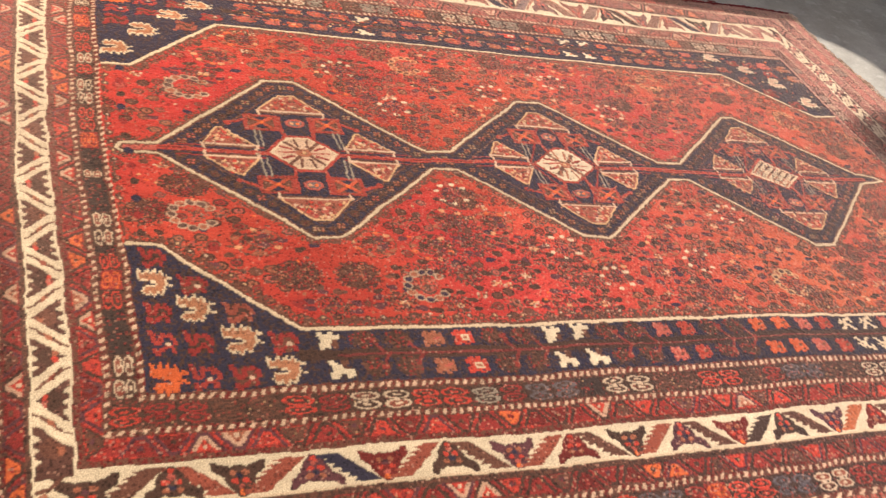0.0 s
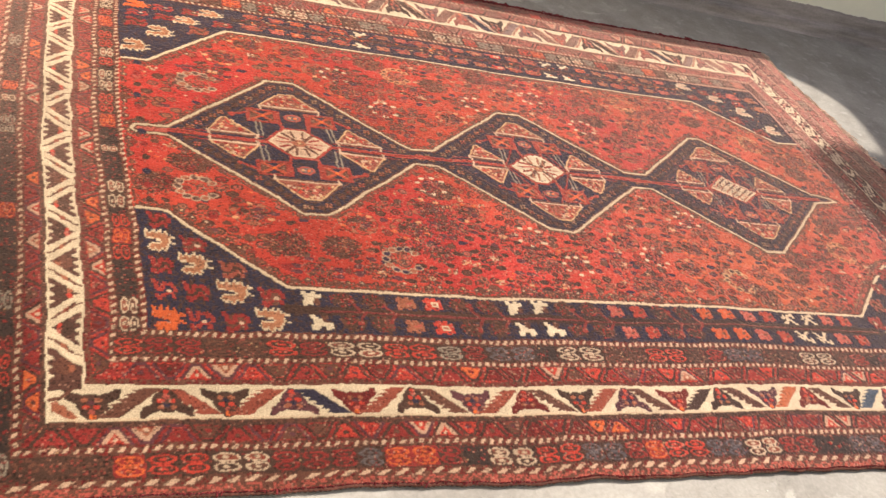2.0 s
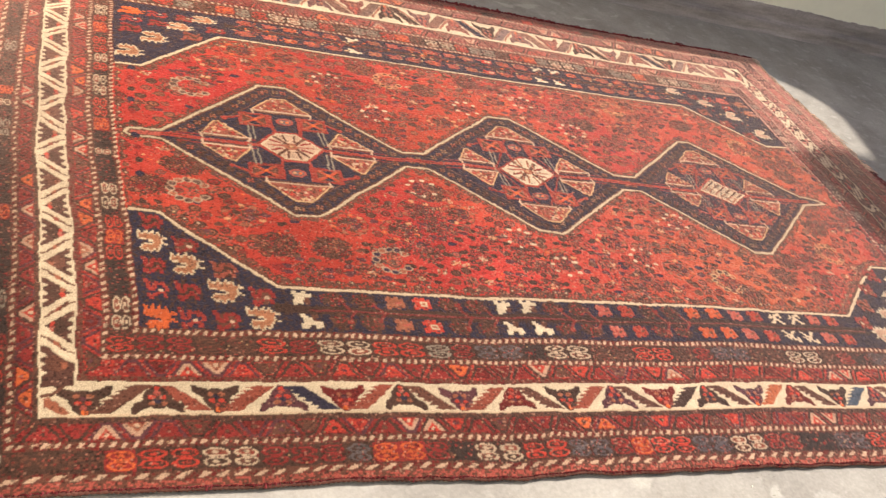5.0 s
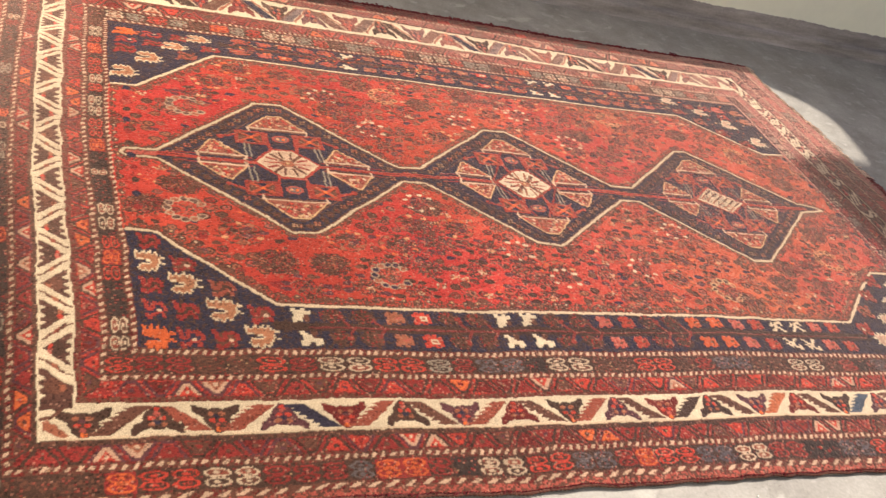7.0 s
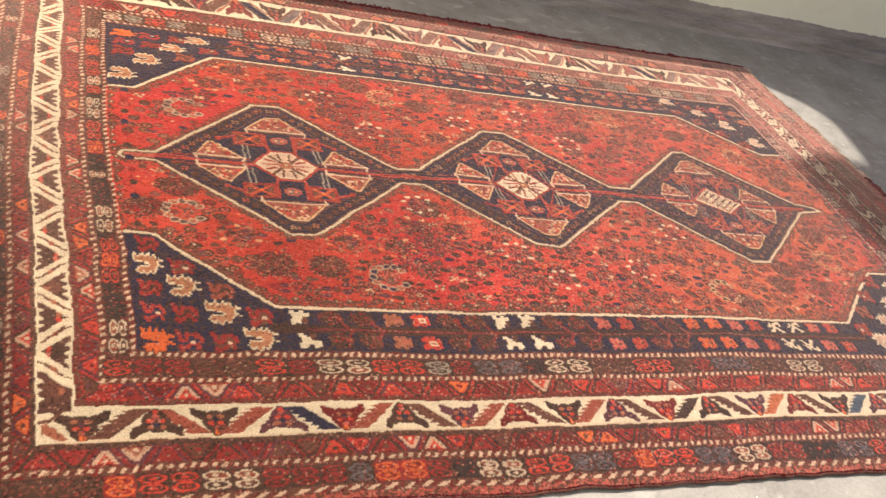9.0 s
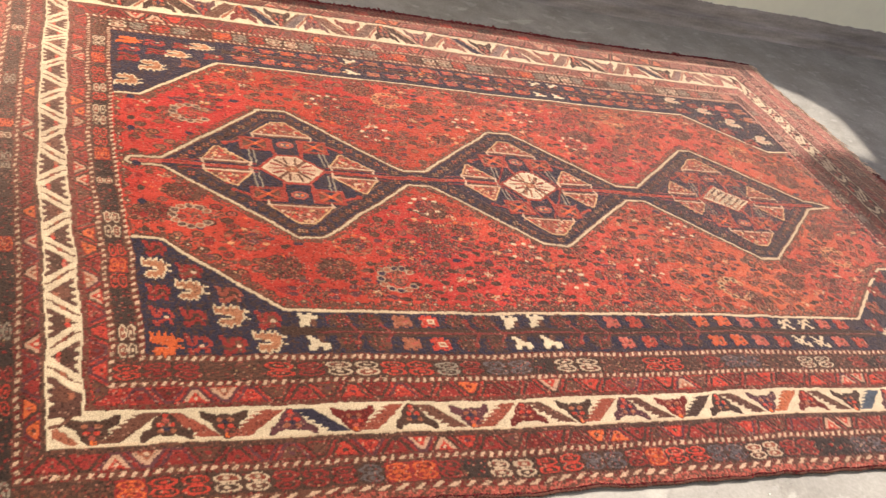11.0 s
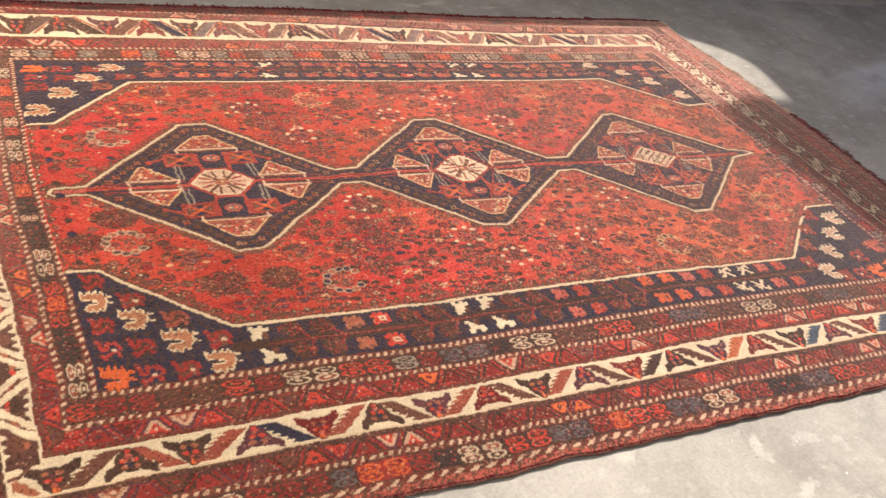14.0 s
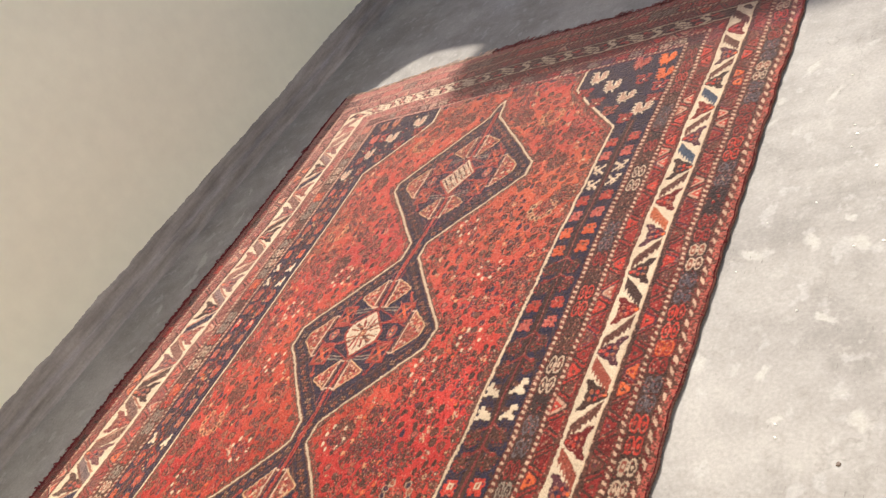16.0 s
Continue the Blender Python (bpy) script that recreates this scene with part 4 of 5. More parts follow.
def leaf(side, s, lean, c, t0, t1):
    """A slanting leaf, saw-toothed along one side."""
    n, w = 6, 0.030
    d = lean * 0.034
    a, b = (s - d, t0), (s + d, t1)
    pts_b = []
    for q in range(n + 1):
        f = q / n
        x, y = a[0] + (b[0] - a[0]) * f, t0 + (t1 - t0) * f
        pts_b.append((x - w * 0.5, y))
        if q < n:
            pts_b.append((x + (b[0] - a[0]) / n * 0.3 - w * 0.5 - 0.015, y + (t1 - t0) / n * 0.35))
    smooth = [(b[0] + w * 0.5, t1), (a[0] + w * 0.5, t0)]
    side.poly(pts_b + smooth, c)


def star_flower(side, s, t, up, c, heart):
    """A winged flower with a pointed head."""
    k_ = 1 if up else -1
    body = [(-0.016, -0.012), (-0.020, 0.004), (-0.013, 0.018), (-0.004, 0.028), (0.004, 0.028), (0.013, 0.018), (0.020, 0.004), (0.016, -0.012), (0.006, -0.018), (-0.006, -0.018)]
    side.poly([(s + 1.28 * a, t + 1.16 * k_ * b) for a, b in body], c)
    for e in (-1, 1):
        side.poly([(s + e * a, t + k_ * b) for a, b in ((0.016, 0.006), (0.030, -0.004), (0.041, -0.012), (0.044, -0.031), (0.035, -0.031), (0.028, -0.024), (0.014, -0.020))], c)
    for dx, dy, hc in ((-0.009, 0.006, 'red'), (0.009, 0.006, 'red'), (0.0, 0.016, 'rose'), (0.0, -0.003, 'navy'), (-0.010, -0.008, 'rust'), (0.010, -0.008, 'rust'), (0.0, 0.025, 'orange' if not up else 'red')):
        side.disc(s + dx, t + k_ * dy, 0.0062, hc if heart != 'red' or hc != 'navy' else 'plum', 0.0052, 6)


RUSSET = (0.20, 0.046, 0.027)
LEAVES = (RUSSET, RUSSET, 'navy', RUSSET, 'umber', RUSSET, 'umber', RUSSET, 'umber', 'brown', 'umber', (0.33, 0.085, 0.036), 'umber', 'blue', 'umber', 'blue', 'umber', 'umber', 'navy', 'umber', 'brown', RUSSET)


def leaf_place(q):
    """The knotting spreads towards the far end: the leaves stand wider apart."""
    return 0.229 + 0.1155 * q + 0.0006 * q * q


for side, length in LONG:
    far = side is far_side
    for q in range(19):
        s, s_next = leaf_place(q), leaf_place(q + 1)
        if s > WIDE - 0.11:
            break
        lean = 1 if (q % 2 == 1) else -1
        lc = LEAVES[q] if not far else ('olive', 'brown', 'umber', 'navy', 'slate', 'umber')[q % 6]
        leaf(side, s, lean, lc, 0.010, 0.070)
        if far:
            for e in (-1, 1):
                side.line([(s + e * 0.020 - lean * 0.034, 0.010), (s + e * 0.024 + lean * 0.030, 0.066)], 0.0065, 'rust' if e > 0 else 'umber')
        if (s + s_next) / 2 < WIDE - 0.09:
            star_flower(side, (s + s_next) / 2, 0.039, q % 2 == 1, ('brown', 'plum', 'dark')[q % 3], ('red', 'wine', 'rose')[(q + 1) % 3])
    star_flower(side, 0.071, 0.036, False, 'brown', 'red')
    leaf(side, 0.132, 1, 'umber', 0.008, 0.071)
    star_flower(side, 0.187, 0.038, True, 'brown', 'wine')
    side.poly(((0.008, 0.040), (0.020, 0.044), (0.050, 0.008), (0.034, 0.006), (0.010, 0.024)), 'rust')
    side.line([(0.006, 0.046), (0.024, 0.050), (0.040, 0.066)], 0.007, 'umber')
    leaf(side, length - 0.068, 1, 'umber', 0.008, 0.071)
    side.poly(((length - 0.008, 0.040), (length - 0.020, 0.046), (length - 0.046, 0.010), (length - 0.030, 0.008), (length - 0.010, 0.024)), 'brown')
    side.line([(0.03, 0.004), (length - 0.03, 0.004)], 0.003, 'cream')
HOOK = ("#.####...#", "##....#.oo", "###..##ooo", ".####..oo.", "..####...#", "#..####..#", "oo..####..", "ooo.#####.", "oo.#####..", "#.####..##")
THIN_HOOK = ("..###.....", ".##.##..oo", ".##...oooo", "..###..oo.", "...###....", "....###...", "oo...##...", "ooo.###...", "oo.###....", "..###...#.")
THIN_SPRAY = ("........##", "oo....####", "oo..####..", "..###..##.", ".##..###..", "...###..##", ".###..##..", "##..##..oo", "..###...oo", "###.......")
SPRAY = ("##.....###", "oo...#####", "oo.#####..", ".####..##.", "####.####.", ".#.####..#", ".####.###.", "####.##.oo", "#.####..oo", "####....##")


def side_chart(side, rows_, s_, t_, w, h, colours, flip):
    """A knot chart laid along a border."""
    n_, m_ = len(rows_[0]), len(rows_)
    for j_, row_ in enumerate(rows_):
        for i_, ch_ in enumerate(row_):
            if ch_ in colours:
                a_, b_ = s_ + flip * (i_ - n_ / 2) * w / n_, t_ + (j_ - m_ / 2) * h / m_
                side.rect(a_, b_, a_ + flip * 1.03 * w / n_, b_ + 1.03 * h / m_, colours[ch_])


for side, length in SHORT:
    first_end = side is left_side
    pale_wool = 'ivory'
    p = 0.0853
    n = int((length - 0.14) / p)
    side.rect(0.066, 0.006, length - 0.066, 0.073, 'brown' if not first_end else (0.075, 0.030, 0.021))
    edge_w = 0.0068 if first_end else 0.004
    side.rect(0.0, 0.001, length, 0.001 + edge_w, pale_wool)
    side.rect(0.066, 0.078 - edge_w, length - 0.066, 0.078, pale_wool)
    for q in range(-2, n):
        # a cell of dark wool with a red flower; combs of pale wool stand in its wide side
        s = 0.2906 + q * p
        wide_far = q % 2 == 1
        c_t = 0.028 if wide_far else 0.050
        side.disc(s, 0.039, 0.020, ('brown', 'umber', 'brown')[q % 3], 0.022, 8)
        side.disc(s - 0.006, c_t, 0.0085, ('red', 'rust', 'rose')[q % 3], 0.0075, 6)
        side.disc(s + 0.007, c_t, 0.0075, ('rust', 'umber', 'red')[q % 3], 0.0065, 6)
        root, tip = (0.076, 0.061) if wide_far else (0.003, 0.017)
        if first_end:
            for ds in (-0.024, -0.003, 0.019):
                side.poly(((s + ds - 0.0085, root), (s + ds + 0.0085, root), (s + ds * 0.9 + 0.002, tip), (s + ds * 0.9 - 0.002, tip)), pale_wool)
    for q in range(-1, n + 1):
        # a doubled pale ribbon runs to and fro between the edges
        s = 0.248 + q * p
        e = 1 if q % 2 == 0 else -1
        if s < 0.06 or s > length - 0.06:
            continue
        half, skew = 0.0225, 0.0215
        if not first_end:
            figure = (HOOK if q % 2 else SPRAY) if s > 1.05 else (THIN_HOOK if q % 2 else THIN_SPRAY)
            side_chart(side, figure, s, 0.0395, 0.072, 0.066, {'#': pale_wool, 'o': ('rust', 'umber', 'red')[q % 3]}, e)
            continue
        run = [(s - e * skew, 0.006), (s - e * skew * 0.72, 0.020), (s - e * skew * 0.2, 0.033), (s + e * skew * 0.25, 0.046), (s + e * skew * 0.75, 0.060), (s + e * skew, 0.073)]
        for (ax, ay), (bx, by) in zip(run, run[1:]):
            side.poly(((ax - half, ay), (ax + half, ay), (bx + half, by + 0.001), (bx - half, by + 0.001)), pale_wool)
        # a dark thread divides the ribbon and widens to a red heart at its middle
        for k_, ((ax, ay), (bx, by)) in enumerate(zip(run, run[1:])):
            slim = (0.0022, 0.0042, 0.0062, 0.0042, 0.0022)[k_]
            side.poly(((ax - slim, ay), (ax + slim, ay), (bx + slim, by + 0.001), (bx - slim, by + 0.001)), ('umber', 'umber', 'rust' if q % 3 else (0.20, 0.046, 0.027), 'umber', 'umber')[k_])

for side, length in LONG + SHORT:
    short = length == DEEP
    per = 0.0168 if not short else 0.0185
    m_ = 1.0 if short else END
    dots(side, 0.131 * m_, length - 0.131 * m_, 0.131, 0.140, per, 'shell', 0.0022)
    dots(side, 0.194 * m_, length - 0.194 * m_, 0.193, 0.203, per, 'shell', 0.0022)
    dots(side, -0.045, length + 0.045, -0.060, -0.050, per * 1.05, 'shell', 0.0030)
    if side is far_side:
        dots(side, -0.110, length + 0.110, -0.137, -0.128, 0.0185, (0.26, 0.10, 0.07), 0.001)
    else:
        dots(side, -0.110, length + 0.110, -0.124, -0.113, 0.0325, 'shell', 0.0080)
    inner_odd = {2: 'W', 3: 'W', 13: 'O', 17: 'W', 24: 'W', 34: 'W', 35: 'W', 39: 'W', 40: 'W'}
    outer_odd = {2: 'W', 3: 'W', 13: 'W', 14: 'W', 21: 'O', 22: 'O', 34: 'W', 35: 'W', 40: 'W', 41: 'W', 44: 'O', 45: 'O'}
    if side is left_side:
        inner_odd = {5: 'W', 6: 'W', 8: 'O', 9: 'O', 13: 'W', 14: 'W', 18: 'W', 19: 'O', 20: 'O', 25: 'W', 26: 'W'}
        outer_odd = {1: 'O', 2: 'O', 5: 'W', 9: 'W', 11: 'W', 13: 'O', 19: 'W', 20: 'W', 23: 'O', 24: 'O', 28: 'W'}
    elif short:
        outer_odd = {4: 'O', 15: 'W', 24: 'O', 31: 'W'}
    late = 0.022 if side is near_side else 0.0
    guard(side, 0.10 + late, length - 0.10, 0.094, 0.125, 0.048, inner_odd)
    guard(side, -0.03 + late * 0.6, length + 0.03, -0.043, -0.012, 0.048, outer_odd, ('wine', 'dark', 'umber', 'wine', 'wine') if side is not near_side else ('red', 'wine', 'wine', 'umber', 'dark'))
cartouches(near_side, 0.104, 0.150, 0.146, 0.187, "R", 0.046)
cartouches(near_side, 0.100, 2.66, -0.107, -0.066, "ORRWWDDDNOODKWWRRNNDORRNNWWDDKKNNRRDDDNNWWNNDDRWWDKK", 0.0505)
far_side.rect(-0.08, -0.127, 2.64, -0.064, (0.150, 0.021, 0.020))
cartouches(far_side, 0.02, 2.62, -0.107, -0.066, "DDDSDDKDDSDDDDKDDSDD", 0.0535)
cartouches(near_side, 0.150, 2.40, 0.146, 0.187, "DDUURDWWRRBDNNKWWUURRUDNNUUWWUDKNNUDRDDUWW", 0.0572)
cartouches(far_side, 0.150, 2.40, 0.146, 0.187, "WBRBUOBRWWBRUBBROUWWRBBUROBWWBRUBBOUW", 0.0525)
# the first end: cells of uneven length, as they were tied
cartouches(left_side, 0, 0, 0.146, 0.187, ((0.198, 0.240, 'W'), (0.240, 0.290, 'W'), (0.290, 0.388, 'K'), (0.388, 0.436, 'R'), (0.436, 0.484, 'O'), (0.484, 0.530, 'R'), (0.530, 0.546, 'K'), (0.546, 0.595, 'W'),
    (0.595, 0.642, 'W'), (0.642, 0.740, 'K'), (0.740, 0.766, 'W'), (0.766, 0.836, 'K'), (0.836, 0.890, 'O'), (0.895, 0.934, 'R'), (0.934, 0.974, 'R'), (0.981, 1.031, 'W'), (1.031, 1.083, 'W'), (1.083, 1.100, 'K'),
    (1.100, 1.142, 'R'), (1.142, 1.188, 'W'), (1.188, 1.234, 'R'), (1.234, 1.280, 'R'), (1.280, 1.304, 'K'), (1.304, 1.362, 'O'), (1.368, 1.416, 'R'), (1.416, 1.460, 'W'), (1.460, 1.510, 'W'), (1.510, 1.600, 'U')), 0)
cartouches(right_side, 0.198, 1.60, 0.146, 0.187, "WWRBRNBUWRUBRWBURRWWBURRBUWW", 0.0525)
cartouches(left_side, 0, 0, -0.107, -0.066, ((-0.100, -0.050, 'B'), (-0.050, 0.077, 'K'), (0.077, 0.114, 'R'), (0.114, 0.150, 'R'), (0.154, 0.188, 'D'), (0.188, 0.248, 'K'), (0.248, 0.298, 'B'), (0.298, 0.496, 'K'), (0.496, 0.545, 'O'),
    (0.545, 0.776, 'K'), (0.776, 0.810, 'B'), (0.810, 0.845, 'B'), (0.845, 0.896, 'K'), (0.896, 0.923, 'W'), (0.923, 0.942, 'K'), (0.942, 0.983, 'O'), (0.983, 1.140, 'K'), (1.140, 1.196, 'B'), (1.196, 1.420, 'K'),
    (1.420, 1.470, 'D'), (1.470, 1.520, 'W'), (1.520, 1.800, 'K')), 0)
cartouches(right_side, -0.02, 1.80, -0.107, -0.066, "DDSSRRBBSSDDRROOSSDDBB", 0.0535)

# the weave wanders: outlines step and waver from knot to knot
def drifting(cell):
    g = rng.rand(NV // cell + 3, NU // cell + 3) * 2 - 1
    a, c = np.arange(NV) / cell, np.arange(NU) / cell
    j0, i0 = a.astype(int), c.astype(int)
    fj, fi = (a - j0)[:, None], (c - i0)[None, :]
    fj, fi = fj * fj * (3 - 2 * fj), fi * fi * (3 - 2 * fi)
    top = g[j0][:, i0] * (1 - fi) + g[j0][:, i0 + 1] * fi
    low = g[j0 + 1][:, i0] * (1 - fi) + g[j0 + 1][:, i0 + 1] * fi
    return top * (1 - fj) + low * fj


dj = 0.55 * drifting(5) + 1.4 * drifting(30) + 0.2 * (rng.rand(NV, NU) - 0.5)
di = 0.7 * drifting(5) + 1.4 * drifting(30) + 0.25 * (rng.rand(NV, NU) - 0.5)
JJ = np.clip(np.rint(np.arange(NV)[:, None] + dj), 0, NV - 1).astype(int)
II = np.clip(np.rint(np.arange(NU)[None, :] + di), 0, NU - 1).astype(int)
dye = dye[JJ, II]
# neighbouring tufts lean into each other and blend a little
near = np.pad(dye, ((1, 1), (1, 1), (0, 0)), 'edge')
near = (near[:-2, 1:-1] + near[2:, 1:-1] + near[1:-1, :-2] + near[1:-1, 2:]) / 4
dye = 0.73 * dye + 0.27 * near
# the guard bands are peppered with odd knots
pepper = np.kron(rng.rand(NV // 2 + 1, NU // 2 + 1), np.ones((2, 2)))[:NV, :NU]
bands = ((inset > -0.110) & (inset < -0.010)) | ((inset > 0.091) & (inset < 0.190))
bands &= dye[..., 1] < 0.16
for lo_, hi_, name_ in ((0.0, 0.08, 'brown'), (0.08, 0.14, 'wine'), (0.14, 0.165, 'rose'), (0.165, 0.19, 'umber'), (0.19, 0.195, 'tan')):
    m_ = bands & (pepper >= lo_) & (pepper < hi_)
    dye[m_] = 0.5 * dye[m_] + 0.5 * np.array(DYES[name_])
# brightness of the light painted into the dyes: darker near, lighter far
u_ramp = np.interp(UU, (0.4, 1.3), (0.0, 1.0))
light_uv = np.interp(UU + 0.02 * np.sin(VV * 11.0), (-0.14, 0.15, 0.5, 1.2, 1.5, 2.7), (1.02, 0.90, 0.87, 0.98, 1.0, 1.02)) * (1.0 - np.interp(VV, (-0.1, 0.3, 0.9, 1.1), (0.25, 0.18, 0.05, 0.0)) * (1 - 0.95 * u_ramp)) * (1.0 + np.interp(VV, (1.0, 1.45), (0.0, 1.0)) * np.interp(UU, (0.3, 0.9), (0.30, 0.14)))
# the first border is blended towards a paler grey-brown, more as v grows
border_pale = np.interp(UU, (0.05, 0.16), (1.0, 0.0)) * np.interp(VV, (0.1, 0.9), (0.0, 1.0))
dye = dye * (1 - 0.22 * border_pale[..., None]) + np.array((0.105, 0.062, 0.048)) * 0.56 * border_pale[..., None]
dye = dye * light_uv[..., None]
# the outermost bands of the first end are the darkest
dye = dye * (1 - 0.30 * np.interp(UU, (-0.030, -0.004), (1.0, 0.0)) * np.interp(VV, (-0.02, 0.05, 0.60, 0.95), (0.5, 1.0, 1.0, 0.0)))[..., None]
# dark dyes deepened towards the last end, painted in to offset the sheen
deep = np.clip((0.13 - dye[..., 0]) / 0.05, 0, 1) * np.interp(UU, (0.7, 1.4), (0.0, 0.32))
dye = dye * (1 - deep[..., None] * np.array((1.0, 0.8, 0.3)))
stray = np.kron(rng.rand(NV // 2 + 1, NU // 2 + 1), np.ones((2, 2)))[:NV, :NU]
# the last end's shade painted in: reds turned purple, darker below v 1.05
last = (UU > 2.40) & (dye[..., 1] < 0.13)
dye[last] = dye[last] * np.array((1.15, 0.74, 1.06))
last &= VV < 1.05
dye[last] = dye[last] * np.array((0.86, 0.84, 0.98))
# the sunlit far corner's paleness is painted into the dyes
lit_pale = (0.55 * np.interp(UU, (1.9, 2.40), (0.0, 1.0)) * np.interp(VV, (0.95, 1.25), (0.0, 1.0)) * (0.55 + 0.9 * stray))[..., None]
lit_pale = lit_pale * ((dye[..., :1] > 0.06) & (inset < 0.24)[..., None])
# the far border is blended paler in the same way
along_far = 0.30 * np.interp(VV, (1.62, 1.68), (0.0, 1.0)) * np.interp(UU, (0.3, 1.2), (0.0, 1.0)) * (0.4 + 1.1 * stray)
lit_pale = lit_pale * (dye[..., 1:2] < 0.15)
lit_pale = np.maximum(lit_pale, (along_far * (dye[..., 0] > 0.06) * (dye[..., 1] < 0.15) * (VV < 1.842))[..., None])
dye = dye * (1 - lit_pale) + np.array((0.37, 0.185, 0.138)) * lit_pale
# knot-to-knot unevenness of the dyed wool
dark_knots = (stray < 0.10) & (dye[..., 1] < 0.2)
dye[dark_knots] *= 0.55
# uneven pale knots, more of them with u to paint the pile's highlights
pale_knots = (stray > 0.965 - 0.045 * u_ramp) & (dye[..., 1] < 0.1) & (dye[..., 0] > 0.05)
dye[pale_knots] = dye[pale_knots] * 0.6 + np.array((0.17, 0.085, 0.058)) * (0.6 + 0.3 * u_ramp[pale_knots])[..., None]
dye *= (1.0 + 0.30 * (grain - 0.5))[..., None]
dye = dye * np.stack([np.ones_like(UU), np.ones_like(UU), np.interp(UU, (0.4, 1.3), (0.975, 1.035))], 2)
dye = np.clip(dye * (1.0 + 0.05 * np.sin(VV * 140.0 + 2.0 * np.sin(UU * 9.0)))[..., None], 0.004, 0.9)


# ---- the rug ----
def lay(u, v):
    """Where a knot of the design lies on the floor: the weave leans and swells a little, and the pile has thickness."""
    u, v = np.asarray(u, float), np.asarray(v, float)
    # the far border was woven wider, and the last end spreads
    spread = np.interp(v, (-0.1, 0.4, 0.8, 1.2, 1.5, 1.75), (0.030, 0.045, 0.045, 0.035, 0.025, 0.0))
    u = u + spread * np.clip((u - 2.25) / 0.3, 0, 1) + 0.35 * np.clip(u - WIDE, 0, 1)
    woven_v = (-9.0, 1.20, 1.384, 1.590, 1.653, 1.710, 1.788, 1.843, 1.928)
    slow = np.clip((u - 0.4) / 1.5, 0, 1)
    v = (1 - slow) * np.interp(v, woven_v, (-9.0, 1.20, 1.376, 1.516, 1.590, 1.666, 1.822, 1.862, 1.915)) + slow * np.interp(v, woven_v, (-9.0, 1.20, 1.374, 1.514, 1.586, 1.640, 1.752, 1.824, 1.896))
    lean = -0.038 * np.sin(np.pi / 2 * np.clip(v / 1.1, -0.2, 1.0)) * np.clip((0.45 - u) / 0.29, 0, 1)
    x = u + lean + 0.002 * np.sin(v * 9.0 + 1.0)
    pull = np.clip((u - 1.0) / 1.6, 0, 1) ** 2
    y = v + np.interp(v, (0.57, 0.85, 1.16, 1.6), (-0.018, 0.004, 0.034, 0.026)) * pull - 0.020 * np.clip(v - 1.3, 0, 1) * 2.0 * np.clip(1 - u / 0.9, 0, 1)
    y = y + 0.0022 * np.sin(u * 5.0 + v) + 0.0016 * np.sin(u * 13.0 + 0.5)
    x = x - 0.012 * np.clip((u - 1.3) / 0.6, 0, 1) * np.clip((0.95 - v) / 0.35, 0, 1) * np.clip((v - 0.2) / 0.3, 0, 1)
    # the first end bellies out along its borders
    belly = np.interp(v, (0.03, 0.15, 0.30, 0.44, 0.62, 0.73, 0.85, 1.0, 1.16, 1.3, 1.5), (0.0, 0.002, 0.007, 0.007, -0.002, -0.008, -0.011, -0.010, -0.011, -0.016, -0.016))
    x = x + (belly + 0.013 * np.clip((u - 0.05) / 0.10, 0, 1) * np.clip((v - 0.05) / 0.2, 0, 1)) * np.clip((0.27 - u) / 0.11, 0, 1)
    x, y = x - 0.0085 * (x - 0.016), y - 0.0085 * (y + 0.95)
    edge = np.clip((-0.02 - v) / 0.118, 0, 1)
    wave = np.sin(u * 15.0 + 0.8 * np.sin(u * 6.3)) * 0.6 + np.sin(u * 27.0 + 1.0) * 0.4
    y = y + (0.0024 * wave + 0.0014 * np.sin(u * 71.0 + 2.0 * np.sin(u * 9.0))) * edge ** 1.5 * np.clip(u * 1.2, 0.3, 1.0)
    y = y - 0.011 * edge * np.clip((u - 0.5) / 1.0, 0, 1)
    z = 0.0105 + 0.0016 * np.sin(u * 4.1 + 1.7 * np.sin(v * 3.0)) * np.sin(v * 5.2 + 0.4) + 0.0026 * edge * np.clip(wave, 0, 1) * np.clip(u, 0, 1)
    return x, y, z


rug = new("rug")
tagged(rug, "large red hand-knotted wool rug with navy medallions on concrete", "rug")

GX, GY, GZ = lay(UU, VV)
# pale wool stands proud, the iron-dyed dark wool has worn lower
tint = np.clip(dye.mean(2) / 0.28, 0, 1)
GZ = GZ + 0.0013 * (grain - 0.5) + 0.0013 * (tint - 0.35)
flat_colour = np.concatenate([dye, np.ones((NV, NU, 1))], 2).reshape(-1, 4).astype(np.float32)
flat_place = np.stack([GX, GY, GZ], 2).reshape(-1, 3).astype(np.float32)
# which piece of the design each knot belongs to; the borders are mitred at the corners
near_d, far_d, left_d, right_d = VV, DEEP - VV, UU / END, (WIDE - UU) / END
edge_of = np.argmin(np.stack([near_d, far_d, left_d, right_d]), 0)
BAND_OF = np.digitize(inset, (-0.054, 0.0, 0.078, 0.135, 0.207))
REGION = BAND_OF * 4 + edge_of
inner = inset >= 0.207
REGION[inner] = 20 + 2 * (UU[inner] > 1.243) + (VV[inner] > 0.857)
REGION[inner & hex_in] = 24
REGION[inner & chain_in] = 25 + np.digitize(UU[inner & chain_in], (0.876, 1.566))
for n_, (mx, my, wide_) in enumerate(((0.540, 0.853, 0.079), (1.222, 0.857, 0.084), (1.925, 0.857, 0.094))):
    REGION[np.abs(UU - mx) / (wide_ + 0.010) + np.abs(VV - my) / 0.105 < 1.0] = 28 + n_
